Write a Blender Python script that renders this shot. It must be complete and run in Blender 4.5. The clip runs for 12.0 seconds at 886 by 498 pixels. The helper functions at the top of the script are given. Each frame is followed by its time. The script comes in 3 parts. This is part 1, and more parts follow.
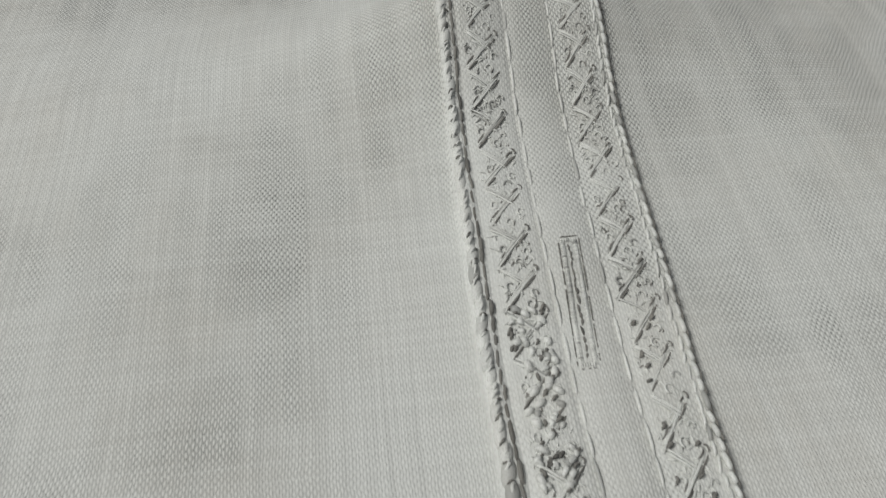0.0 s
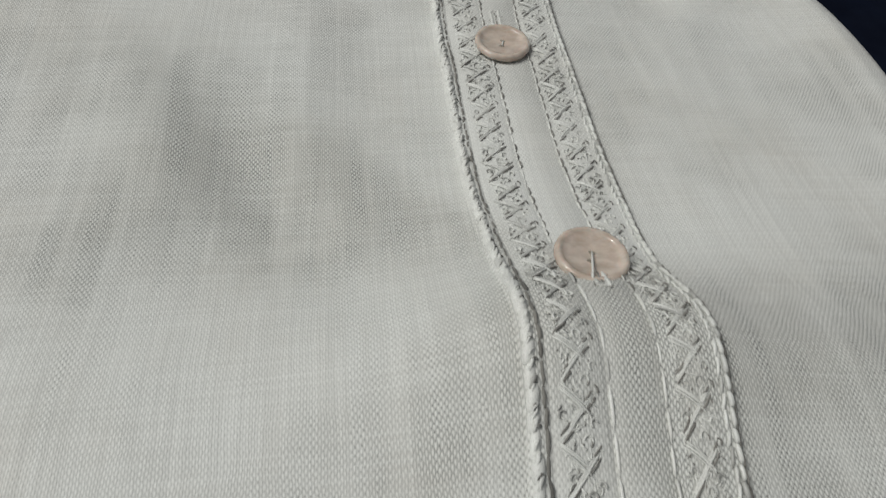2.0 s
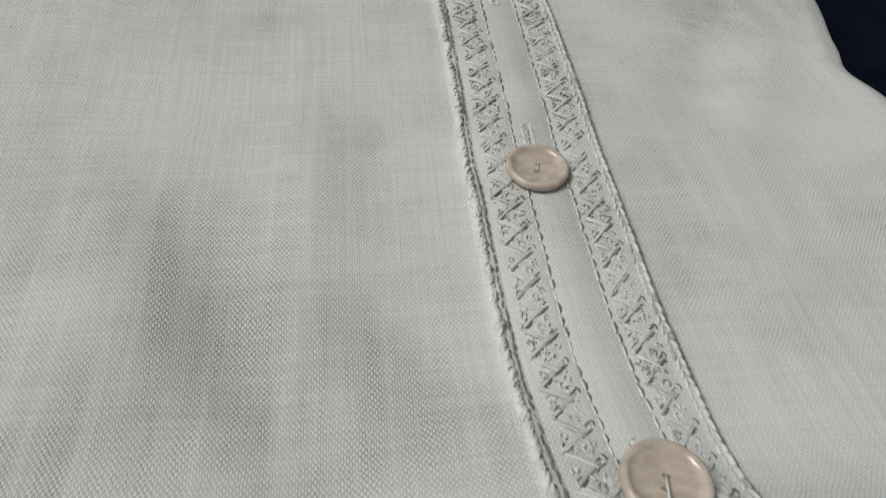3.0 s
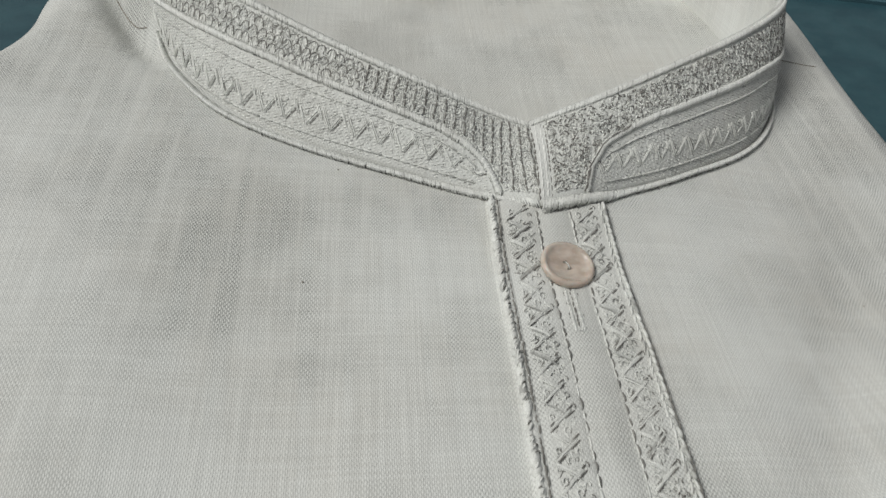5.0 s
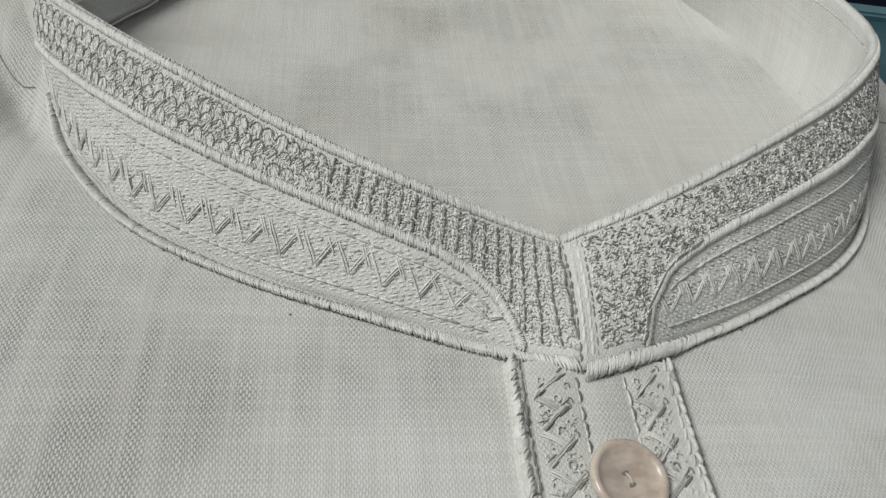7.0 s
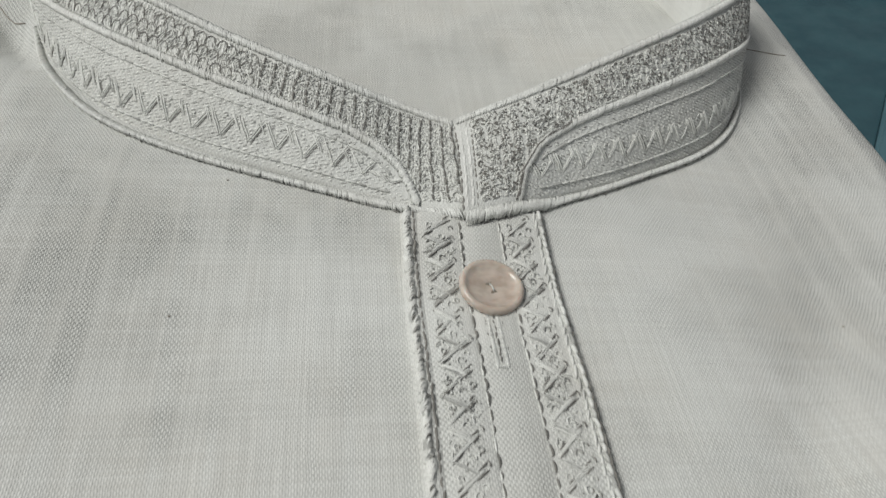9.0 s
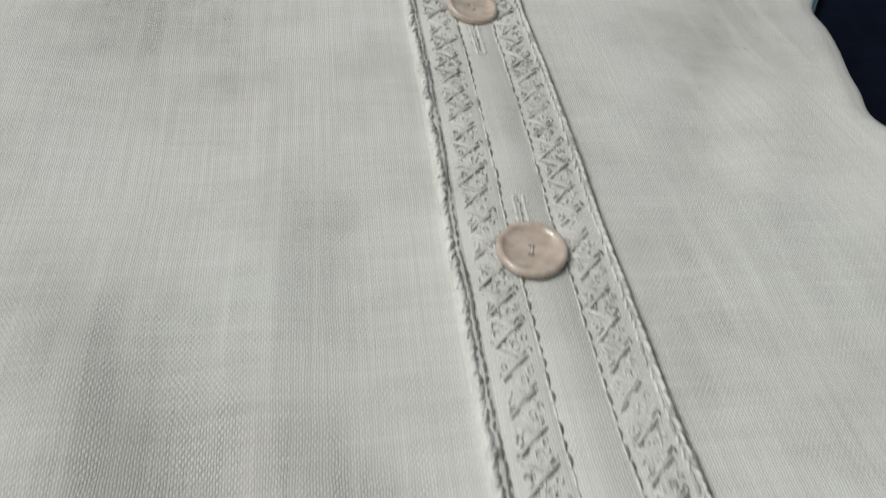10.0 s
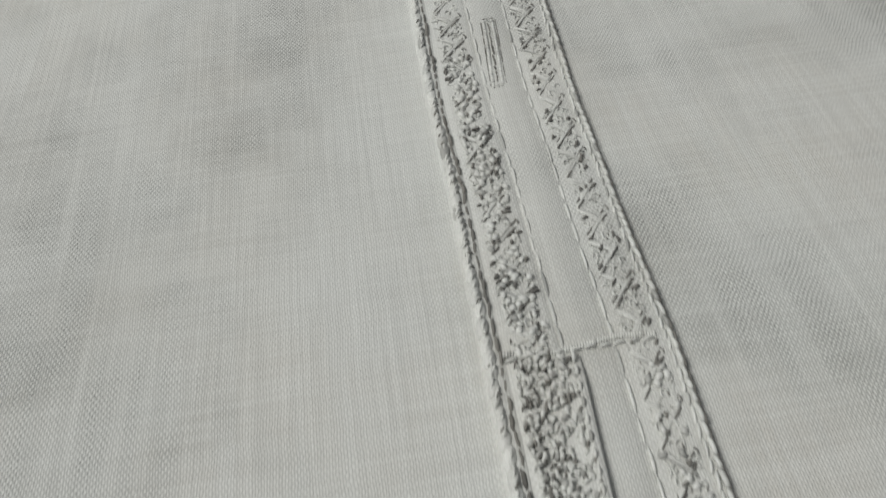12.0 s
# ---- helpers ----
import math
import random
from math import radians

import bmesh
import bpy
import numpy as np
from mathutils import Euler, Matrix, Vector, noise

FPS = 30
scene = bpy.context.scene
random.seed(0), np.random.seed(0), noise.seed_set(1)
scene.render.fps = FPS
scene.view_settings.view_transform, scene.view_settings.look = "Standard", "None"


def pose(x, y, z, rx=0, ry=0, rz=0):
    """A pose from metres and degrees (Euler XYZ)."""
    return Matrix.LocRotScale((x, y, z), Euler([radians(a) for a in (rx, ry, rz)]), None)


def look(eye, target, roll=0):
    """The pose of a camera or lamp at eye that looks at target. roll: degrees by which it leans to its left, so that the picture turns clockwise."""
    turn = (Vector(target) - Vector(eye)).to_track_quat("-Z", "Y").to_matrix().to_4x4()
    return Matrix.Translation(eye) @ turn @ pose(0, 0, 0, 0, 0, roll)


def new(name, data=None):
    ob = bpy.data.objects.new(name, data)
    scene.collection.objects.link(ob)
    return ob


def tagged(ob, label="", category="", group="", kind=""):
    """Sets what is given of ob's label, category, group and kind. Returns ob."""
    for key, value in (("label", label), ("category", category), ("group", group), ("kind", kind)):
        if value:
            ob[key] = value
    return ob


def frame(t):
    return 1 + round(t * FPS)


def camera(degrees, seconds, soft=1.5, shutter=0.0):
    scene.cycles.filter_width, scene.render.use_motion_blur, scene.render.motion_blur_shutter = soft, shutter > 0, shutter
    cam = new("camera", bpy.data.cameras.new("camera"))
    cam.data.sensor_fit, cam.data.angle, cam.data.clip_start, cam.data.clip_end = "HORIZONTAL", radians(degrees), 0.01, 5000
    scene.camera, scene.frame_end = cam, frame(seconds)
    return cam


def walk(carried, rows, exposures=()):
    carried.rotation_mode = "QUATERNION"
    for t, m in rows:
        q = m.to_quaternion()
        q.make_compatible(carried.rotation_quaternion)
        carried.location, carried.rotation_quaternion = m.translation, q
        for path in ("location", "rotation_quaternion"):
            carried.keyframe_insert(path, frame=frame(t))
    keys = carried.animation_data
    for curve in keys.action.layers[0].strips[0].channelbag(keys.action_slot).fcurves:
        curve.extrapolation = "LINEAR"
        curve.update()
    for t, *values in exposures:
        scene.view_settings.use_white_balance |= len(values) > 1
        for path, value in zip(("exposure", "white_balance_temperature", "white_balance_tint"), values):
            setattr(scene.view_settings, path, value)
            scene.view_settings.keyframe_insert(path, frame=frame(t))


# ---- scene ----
cam = camera(58.28, 12.0, soft=1.4, shutter=0.22)
PATH = [
    (0, pose(-0.0265, -0.1407, 0.0945, 38.62, 0.49, -6.86)),
    (0.5, pose(-0.0269, -0.1198, 0.0908, 37.63, -0.32, -6.67)),
    (1, pose(-0.0322, -0.1065, 0.0961, 38.52, -1.55, -6.67)),
    (1.5, pose(-0.0344, -0.0987, 0.0996, 40.41, -3.53, -6.41)),
    (2, pose(-0.0364, -0.0816, 0.1015, 41.31, -3.62, -5.79)),
    (2.5, pose(-0.0357, -0.0637, 0.1024, 41.70, -3.95, -6.06)),
    (3, pose(-0.0366, -0.0459, 0.1008, 42.83, -2.92, -5.80)),
    (3.5, pose(-0.0425, -0.0207, 0.1045, 43.22, -3.95, -4.97)),
    (3.7, pose(-0.0406, -0.0125, 0.1074, 42.77, -3.83, -4.18)),
    (5.3, pose(-0.0388, 0.0362, 0.1209, 47.62, -1.51, -3.94)),
    (5.5, pose(-0.0382, 0.0458, 0.1207, 47.20, -1.66, -3.97)),
    (6, pose(-0.0413, 0.0674, 0.1175, 47.29, -2.27, -4.29)),
    (6.5, pose(-0.0391, 0.0844, 0.1061, 46.33, -2.49, -4.67)),
    (6.7, pose(-0.0390, 0.0893, 0.1037, 46.35, -2.46, -4.76)),
    (8.3, pose(-0.0232, 0.0816, 0.1048, 46.83, -2.10, -5.73)),
    (8.5, pose(-0.0249, 0.0743, 0.1017, 46.82, -1.87, -5.44)),
    (9, pose(-0.0209, 0.0450, 0.1033, 47.89, -1.17, -5.33)),
    (9.5, pose(-0.0211, 0.0168, 0.0978, 46.85, -0.88, -5.77)),
    (10, pose(-0.0306, -0.0228, 0.0968, 43.68, -1.89, -6.76)),
    (10.5, pose(-0.0311, -0.0783, 0.1057, 40.13, -1.57, -7.42)),
    (11, pose(-0.0268, -0.1346, 0.1065, 38.09, 1.75, -8.22)),
    (11.5, pose(-0.0229, -0.1709, 0.1071, 37.31, 3.11, -8.77)),
    (12, pose(-0.0248, -0.2124, 0.1008, 40.20, 3.45, -8.44)),
]
walk(cam, PATH, exposures=[(0, -0.31), (1, -0.24), (3.7, -0.24), (5.3, -0.10), (6.5, -0.14), (8.5, -0.05), (9.5, -0.10), (10.5, -0.15), (12, -0.32)])

# ---- world ----
SKY, SUN = 0.056, 2.35
world = bpy.data.worlds.new("world")
scene.world = world
world.use_nodes = True
wn, wl = world.node_tree.nodes, world.node_tree.links
sky = wn.new("ShaderNodeTexSky")
sky.sky_type, sky.sun_disc = "NISHITA", False
sky.sun_elevation, sky.sun_rotation = radians(56), radians(-94)
soften = wn.new("ShaderNodeHueSaturation")
soften.inputs["Saturation"].default_value = 0.12
wl.new(sky.outputs[0], soften.inputs["Color"])
wl.new(soften.outputs[0], wn["Background"].inputs["Color"])
wn["Background"].inputs["Strength"].default_value = SKY
key = bpy.data.lights.new("sun", "SUN")
key.energy, key.angle, key.color = SUN, radians(27), (1.0, 0.985, 0.95)
new("sun", key).matrix_world = look((-0.50, -0.04, 0.76), (0, 0, 0))

MM = 0.001


# ---- materials ----
class Net:
    """A short way to write node trees."""

    def __init__(self, name):
        self.mat = bpy.data.materials.new(name)
        self.mat.use_nodes = True
        self.tree = self.mat.node_tree
        self.shader = self.tree.nodes["Principled BSDF"]

    def add(self, kind, settings=(), **ins):
        n = self.tree.nodes.new(kind)
        if "operation" in settings:
            n.operation = settings["operation"]
        if "use_clamp" in settings:
            n.use_clamp = settings["use_clamp"]
        if "data_type" in settings:
            n.data_type = settings["data_type"]
        if "interpolation_type" in settings:
            n.interpolation_type = settings["interpolation_type"]
        for k, v in ins.items():
            self.put(n, k.replace("_", " "), v)
        return n

    def put(self, n, k, v):
        slot = n.inputs[int(k[1:])] if k[0] == "i" and k[1:].isdigit() else n.inputs[k]
        if isinstance(v, bpy.types.NodeSocket):
            self.tree.links.new(v, slot)
        else:
            slot.default_value = v

    def math(self, op, a, b=0.0, clamp=False):
        return self.add("ShaderNodeMath", {"operation": op, "use_clamp": clamp}, i0=a, i1=b).outputs[0]

    def noise(self, vec, scale, detail=3.0, rough=0.6):
        return self.add("ShaderNodeTexNoise", Vector=vec, Scale=scale, Detail=detail, Roughness=rough).outputs["Fac"]

    def stretch(self, vec, s):
        return self.add("ShaderNodeMapping", Vector=vec, Scale=s).outputs[0]

    def mix(self, fac, a, b):
        n = self.add("ShaderNodeMix", {"data_type": "RGBA"})
        self.put(n, "i0", fac), self.put(n, "i6", a), self.put(n, "i7", b)
        return n.outputs[2]

    def ramp(self, v, lo, hi, a=0.0, b=1.0):
        return self.add("ShaderNodeMapRange", {"interpolation_type": "SMOOTHSTEP"}, i0=v, i1=lo, i2=hi, i3=a, i4=b).outputs[0]

    def bump(self, height, dist, strength=1.0):
        self.put(self.shader, "Normal", self.add("ShaderNodeBump", Height=height, Distance=dist, Strength=strength).outputs[0])


def cloth(name, base, gap_shade, pitch=0.41, relief=0.10, warm=(0.60, 0.57, 0.50, 1)):
    """Loose plain-woven linen: warp and weft in metres of the uv map, shade of the gaps between threads painted in,
    slubs.
    """
    n = Net(name)
    uv = n.add("ShaderNodeUVMap").outputs[0]
    wob = n.add("ShaderNodeTexNoise", Vector=uv, Scale=110.0, Detail=2.0).outputs["Color"]
    off = n.add("ShaderNodeVectorMath", {"operation": "MULTIPLY_ADD"}, i0=wob, i1=(0.0012, 0.0016, 0), i2=uv).outputs[0]
    jit = n.add("ShaderNodeTexNoise", Vector=uv, Scale=800.0, Detail=1.0).outputs["Color"]
    off = n.add("ShaderNodeVectorMath", {"operation": "MULTIPLY_ADD"}, i0=jit, i1=(0.00028, 0.00036, 0), i2=off).outputs[0]
    sep = n.add("ShaderNodeSeparateXYZ", Vector=off)
    k = math.pi / (pitch * MM)
    a = n.math("SINE", n.math("MULTIPLY", sep.outputs[0], k))
    b = n.math("SINE", n.math("MULTIPLY", sep.outputs[1], k * 0.72))
    aa, ab = n.math("ABSOLUTE", a), n.math("ABSOLUTE", b)
    slub_w = n.noise(n.stretch(uv, (1500, 24, 1)), 1.0, 3.0)
    slub_f = n.noise(n.stretch(uv, (28, 1300, 1)), 1.0, 2.0)
    slub = n.math("ADD", slub_w, slub_f)
    # threads of uneven thickness
    thick_a = n.math("ADD", aa, n.math("MULTIPLY", n.math("SUBTRACT", slub_w, 0.5), 0.9))
    thick_b = n.math("ADD", ab, n.math("MULTIPLY", n.math("SUBTRACT", slub_f, 0.5), 0.9))
    column, row = n.ramp(thick_a, 0.66, 0.06), n.ramp(thick_b, 0.66, 0.06)
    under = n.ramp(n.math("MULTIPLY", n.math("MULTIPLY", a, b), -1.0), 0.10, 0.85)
    # where the warp lies closer the painted gap shade narrows to lines, elsewhere it opens to a grid of holes
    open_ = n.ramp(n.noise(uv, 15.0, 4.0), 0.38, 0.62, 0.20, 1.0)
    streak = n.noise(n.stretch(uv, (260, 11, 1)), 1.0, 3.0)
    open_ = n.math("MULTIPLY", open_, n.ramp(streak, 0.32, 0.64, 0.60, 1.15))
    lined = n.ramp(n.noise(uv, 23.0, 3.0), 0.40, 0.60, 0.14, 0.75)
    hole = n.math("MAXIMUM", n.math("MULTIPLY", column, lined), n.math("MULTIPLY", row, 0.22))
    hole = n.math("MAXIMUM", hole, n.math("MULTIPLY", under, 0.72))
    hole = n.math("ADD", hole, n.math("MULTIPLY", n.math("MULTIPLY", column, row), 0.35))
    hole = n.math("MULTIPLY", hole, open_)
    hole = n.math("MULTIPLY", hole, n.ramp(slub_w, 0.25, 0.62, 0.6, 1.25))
    h = n.math("ADD", n.math("MULTIPLY", n.math("ADD", aa, n.math("MULTIPLY", ab, 0.6)), 0.40), n.math("MULTIPLY", n.math("MULTIPLY", a, b), 0.36))
    h = n.math("ADD", h, n.math("MULTIPLY", slub, 0.55))
    tone = n.noise(uv, 22.0, 4.0)
    col = n.mix(n.ramp(tone, 0.3, 0.75), base, tuple(0.5 * (p + q) for p, q in zip(base, warm)))
    col = n.mix(n.ramp(slub_w, 0.60, 0.34, 0.0, 0.30), col, tuple(c * 0.76 for c in base[:3]) + (1,))
    col = n.mix(n.ramp(streak, 0.45, 0.70, 0.0, 0.5), col, tuple(min(1, c * 1.07) for c in base[:3]) + (1,))
    col = n.mix(n.ramp(slub, 0.80, 1.25, 0.0, 0.40), col, tuple(min(1, c * 1.16) for c in base[:3]) + (1,))
    # shade inside the weave's gaps, mixed into the base colour
    col = n.mix(n.math("MULTIPLY", hole, 0.95, True), col, gap_shade)
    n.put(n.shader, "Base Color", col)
    n.put(n.shader, "Roughness", 0.86)
    n.put(n.shader, "Sheen Weight", 0.10)
    n.bump(h, relief * MM, 0.9)
    return n.mat


def thread(name, base, rough=0.42, shade=0.35):
    """Glossy embroidery thread with twist and loose fibre."""
    n = Net(name)
    pos = n.add("ShaderNodeNewGeometry").outputs["Position"]
    isl = n.add("ShaderNodeNewGeometry").outputs["Random Per Island"]
    ply = n.noise(n.stretch(pos, (5200, 5200, 5200)), 1.0, 2.0)
    tone = n.noise(pos, 90.0, 3.0)
    col = n.mix(n.ramp(isl, 0.0, 1.0), tuple(c * 1.1 for c in base[:3]) + (1,), tuple(c * 0.9 for c in base[:3]) + (1,))
    # some stitches darkened at random, painted shade for the gaps among them
    col = n.mix(n.ramp(isl, 1.0 - shade, 1.0, 0.0, 0.75), col, tuple(c * 0.38 for c in base[:3]) + (1,))
    col = n.mix(n.ramp(tone, 0.35, 0.7, 0.0, 0.16), col, (0.62, 0.58, 0.51, 1))
    # shade painted into the hollows of the twist
    col = n.mix(n.ramp(ply, 0.3, 0.52, 0.5, 0.0), col, (0.30, 0.30, 0.27, 1))
    n.put(n.shader, "Base Color", col)
    n.put(n.shader, "Roughness", rough)
    n.put(n.shader, "Sheen Weight", 0.15)
    n.bump(ply, 0.07 * MM, 0.8)
    return n.mat


def button_stuff():
    n = Net("button_resin")
    pos = n.add("ShaderNodeNewGeometry").outputs["Position"]
    swirl = n.noise(n.stretch(pos, (260, 420, 300)), 1.0, 3.0)
    fine = n.noise(pos, 2600.0, 2.0)
    n.put(n.shader, "Base Color", n.mix(n.ramp(swirl, 0.3, 0.7), (0.46, 0.38, 0.315, 1), (0.64, 0.56, 0.48, 1)))
    n.put(n.shader, "Roughness", n.ramp(fine, 0.3, 0.7, 0.14, 0.26))
    n.put(n.shader, "Subsurface Weight", 0.25)
    n.put(n.shader, "Subsurface Radius", (0.002, 0.001, 0.0007))
    n.put(n.shader, "Coat Weight", 0.25)
    n.bump(swirl, 0.12 * MM, 0.5)
    return n.mat


def painted(name, dark, light, rough, scale=60.0, grain=900.0, gloss=0.4):
    n = Net(name)
    pos = n.add("ShaderNodeNewGeometry").outputs["Position"]
    n.put(n.shader, "Base Color", n.mix(n.ramp(n.noise(pos, scale, 4.0), 0.3, 0.7), dark, light))
    n.put(n.shader, "Roughness", n.ramp(n.noise(pos, scale * 2.3, 3.0), 0.3, 0.7, rough - 0.08, rough + 0.1))
    n.put(n.shader, "Specular IOR Level", gloss)
    n.bump(n.noise(pos, grain, 3.0), 0.1 * MM, 0.5)
    return n.mat


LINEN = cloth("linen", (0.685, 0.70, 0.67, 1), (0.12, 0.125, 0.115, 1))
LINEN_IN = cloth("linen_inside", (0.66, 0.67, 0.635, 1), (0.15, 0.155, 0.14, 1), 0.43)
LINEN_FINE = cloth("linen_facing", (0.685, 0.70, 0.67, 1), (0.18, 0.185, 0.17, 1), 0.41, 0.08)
THREAD = thread("embroidery_thread", (0.68, 0.695, 0.66, 1), 0.40, 0.42)
KNOT = thread("knot_thread", (0.83, 0.845, 0.805, 1), 0.36, 0.44)
SATIN = thread("satin_thread", (0.72, 0.735, 0.70, 1), 0.36, 0.22)
SEAM = thread("seam_thread", (0.20, 0.17, 0.13, 1), 0.7)
CORD = thread("cord_thread", (0.77, 0.785, 0.75, 1), 0.45, 0.06)
EDGE = thread("edge_thread", (0.71, 0.725, 0.69, 1), 0.5, 0.10)
RIB = thread("ground_thread", (0.79, 0.805, 0.765, 1), 0.5, 0.05)
# dark strands: grey lines and ties, and painted shade of grooves, gaps and pits
LINE = thread("grey_line_and_shade", (0.165, 0.162, 0.148, 1), 0.75, 0.3)
RESIN = button_stuff()
TEAL = painted("teal_laminate", (0.022, 0.064, 0.080, 1), (0.033, 0.088, 0.104, 1), 0.42)
# lighter than the top: light on the rim's upturned face, put into its colour
TEAL_RIM = painted("teal_edging_lit", (0.055, 0.125, 0.150, 1), (0.075, 0.155, 0.180, 1), 0.38)
NAVY = painted("navy_cloth", (0.0022, 0.0035, 0.009, 1), (0.004, 0.0065, 0.015, 1), 0.92, 40.0, 900.0, 0.05)


# ---- mesh helpers ----
class Soup:
    """Collects tubes and sheets into one mesh."""

    def __init__(self):
        self.v, self.f, self.n = [], [], 0

    def tube(self, pts, r, sides=5, taper=True, round_ends=False):
        pts = np.asarray(pts, float)
        m = len(pts)
        d = np.gradient(pts, axis=0)
        d /= np.linalg.norm(d, axis=1)[:, None] + 1e-12
        up = np.array([0, 0, 1.0])
        a = np.cross(d, up)
        a /= np.linalg.norm(a, axis=1)[:, None] + 1e-9
        b = np.cross(a, d)
        rr = np.full(m, r)
        if taper:
            rr[0] = rr[-1] = r * 0.45
        if round_ends:
            rr = r * (0.25 + 0.75 * np.sqrt(np.sin(np.pi * np.linspace(0.02, 0.98, m))))
        ang = np.arange(sides) * 2 * math.pi / sides
        ring = pts[:, None, :] + rr[:, None, None] * (np.cos(ang)[None, :, None] * a[:, None, :] + np.sin(ang)[None, :, None] * b[:, None, :])
        base = self.n
        self.v.append(ring.reshape(-1, 3))
        for i in range(m - 1):
            for j in range(sides):
                k = (j + 1) % sides
                self.f.append((base + i * sides + j, base + i * sides + k, base + (i + 1) * sides + k, base + (i + 1) * sides + j))
        self.f.append(tuple(base + j for j in reversed(range(sides))))
        self.f.append(tuple(base + (m - 1) * sides + j for j in range(sides)))
        self.n += m * sides

    def mesh(self, name):
        me = bpy.data.meshes.new(name)
        me.from_pydata(np.concatenate(self.v).tolist(), [], self.f)
        me.polygons.foreach_set("use_smooth", [True] * len(me.polygons))
        return me


def part(name, data, material, parent, label="", kind=""):
    """Links a mesh, a bmesh or a Soup as one object under a thing or a part."""
    if isinstance(data, Soup):
        data = data.mesh(name)
    elif isinstance(data, bmesh.types.BMesh):
        me = bpy.data.meshes.new(name)
        data.to_mesh(me)
        data.free()
        data = me
    data.materials.append(material)
    ob = new(name, data)
    ob.parent = parent
    return tagged(ob, label=label, kind=kind)


def sheet(name, pts, uv, keep=None):
    """A grid of points (rows, columns, 3) as a smooth mesh with a uv map in metres."""
    nr, nc = pts.shape[:2]
    idx = np.arange(nr * nc).reshape(nr, nc)
    quads = np.stack([idx[:-1, :-1], idx[:-1, 1:], idx[1:, 1:], idx[1:, :-1]], -1).reshape(-1, 4)
    if keep is not None:
        quads = quads[keep(pts.reshape(-1, 3)[quads].mean(1))]
    used, inv = np.unique(quads, return_inverse=True)
    quads = inv.reshape(-1, 4)
    me = bpy.data.meshes.new(name)
    me.from_pydata(pts.reshape(-1, 3)[used].tolist(), [], quads.tolist())
    layer = me.uv_layers.new(name="weave")
    layer.data.foreach_set("uv", uv.reshape(-1, 2)[used][quads.reshape(-1)].ravel())
    me.polygons.foreach_set("use_smooth", [True] * len(me.polygons))
    return me


def smooth(a, b, v):
    u = np.clip((v - a) / (b - a), 0, 1)
    return u * u * (3 - 2 * u)


def bell(v, c, s):
    return np.exp(-(((v - c) / s) ** 2))


# ---- shape of the garment (millimetres) ----
def mid_z(y):
    """Height of the placket's middle: a fold stands up below the lowest button."""
    base = -3.6 * smooth(-60, 35, y) + 2.6 * smooth(120, 215, y)
    w = np.where(y < -20, 17.0, 19.0)
    return base + 12.6 / (1 + (np.sqrt((y + 20) ** 2 + 6) / w) ** 2) * (1 - 0.8 * smooth(8, 42, y)) + 2.0 * bell(y, -152, 16)


def mid_x(y):
    return 1.1 * bell(y, -15, 28) - 0.5 * bell(y, -92, 15) - 0.7 * bell(y, 152, 18) - 0.4 * bell(y, 75, 12) - 0.7 * smooth(-100, -165, y)


def edge_right(y):
    return 90.5 + 6 * smooth(60, -40, y) + 30 * smooth(-40, -190, y) - 3 * bell(y, 112, 9) + 21 * smooth(128, 205, y) - 2 * bell(y, 168, 6) + 5.5 * bell(y, 146, 22) + 3 * smooth(225, 300, y) - 30 * smooth(305, 365, y)


def edge_left(y):
    return -174 + 36 * smooth(175, 245, y) + 11 * smooth(245, 285, y)


def cloth_z(x, y):
    m = mid_z(y)
    base = -3.6 * smooth(-60, 35, y) + 2.6 * smooth(120, 215, y)
    reach = np.where(x < 0, np.exp(-np.clip(-x - 16, 0, None) / 42), np.exp(-np.clip(x - 16, 0, None) / 34))
    z = base + (m - base) * reach
    z = z - 0.085 * np.minimum(x, 76 + 0.3 * (x - 76)) * smooth(60, 170, y) * (1 + 0.7 * smooth(20, 70, x))
    # the fold leans: higher on one side of the placket, lower on the other
    z = z + 2.4 * bell(y, -18, 27) * smooth(1, -13, x) * np.exp(-np.clip(-x - 16, 0, None) / 24)
    z = z - 2.2 * bell(y, 2, 15) * smooth(3, 14, x) * np.exp(-np.clip(x - 16, 0, None) / 24)
    # soft hollows and swells of the folded cloth
    z += 4.2 * bell(x, -72, 17) * bell(y, 56, 24) - 2.3 * bell(x + 0.45 * (y - 40), -60, 9) * bell(y, 36, 30)
    z += 2.6 * bell(x, -45, 10) * bell(y, 60, 34) + 2.2 * bell(x, -100, 22) * bell(y, 110, 40)
    z += 1.6 * bell(x - 0.5 * (y - 110), 62, 9) * bell(y, 105, 40) - 1.3 * bell(x - 0.5 * (y - 110), 46, 9) * bell(y, 100, 40)
    z += 0.9 * np.sin(x / 17 + y / 60) * smooth(-150, -60, -np.abs(y - 20)) * smooth(14, 45, np.abs(x))
    # left shoulder rises behind the collar, with a pocket beside it
    z += 9 * bell(x, -124, 17) * bell(y, 268, 26) - 6.5 * bell((y - 244) * 0.85 - (x + 112) * 0.52, 0, 20) * bell((x + 112) * 0.85 + (y - 244) * 0.52, -1, 4.5)
    # hems roll down at the sides
    for d in (edge_right(y) - x, x - edge_left(y)):
        z -= 2.2 * (1 - smooth(0, 7, d)) ** 1.6
    return z


# ---- setting ----
bm = bmesh.new()
bmesh.ops.create_grid(bm, x_segments=60, y_segments=60, size=3.0)
for v in bm.verts:
    v.co.z = -0.0552 + 0.0003 * noise.noise(v.co * 3)
ground = part("ground", bm, NAVY, None)
tagged(ground, "dark navy cloth covering the support below", "cloth", kind="structure")

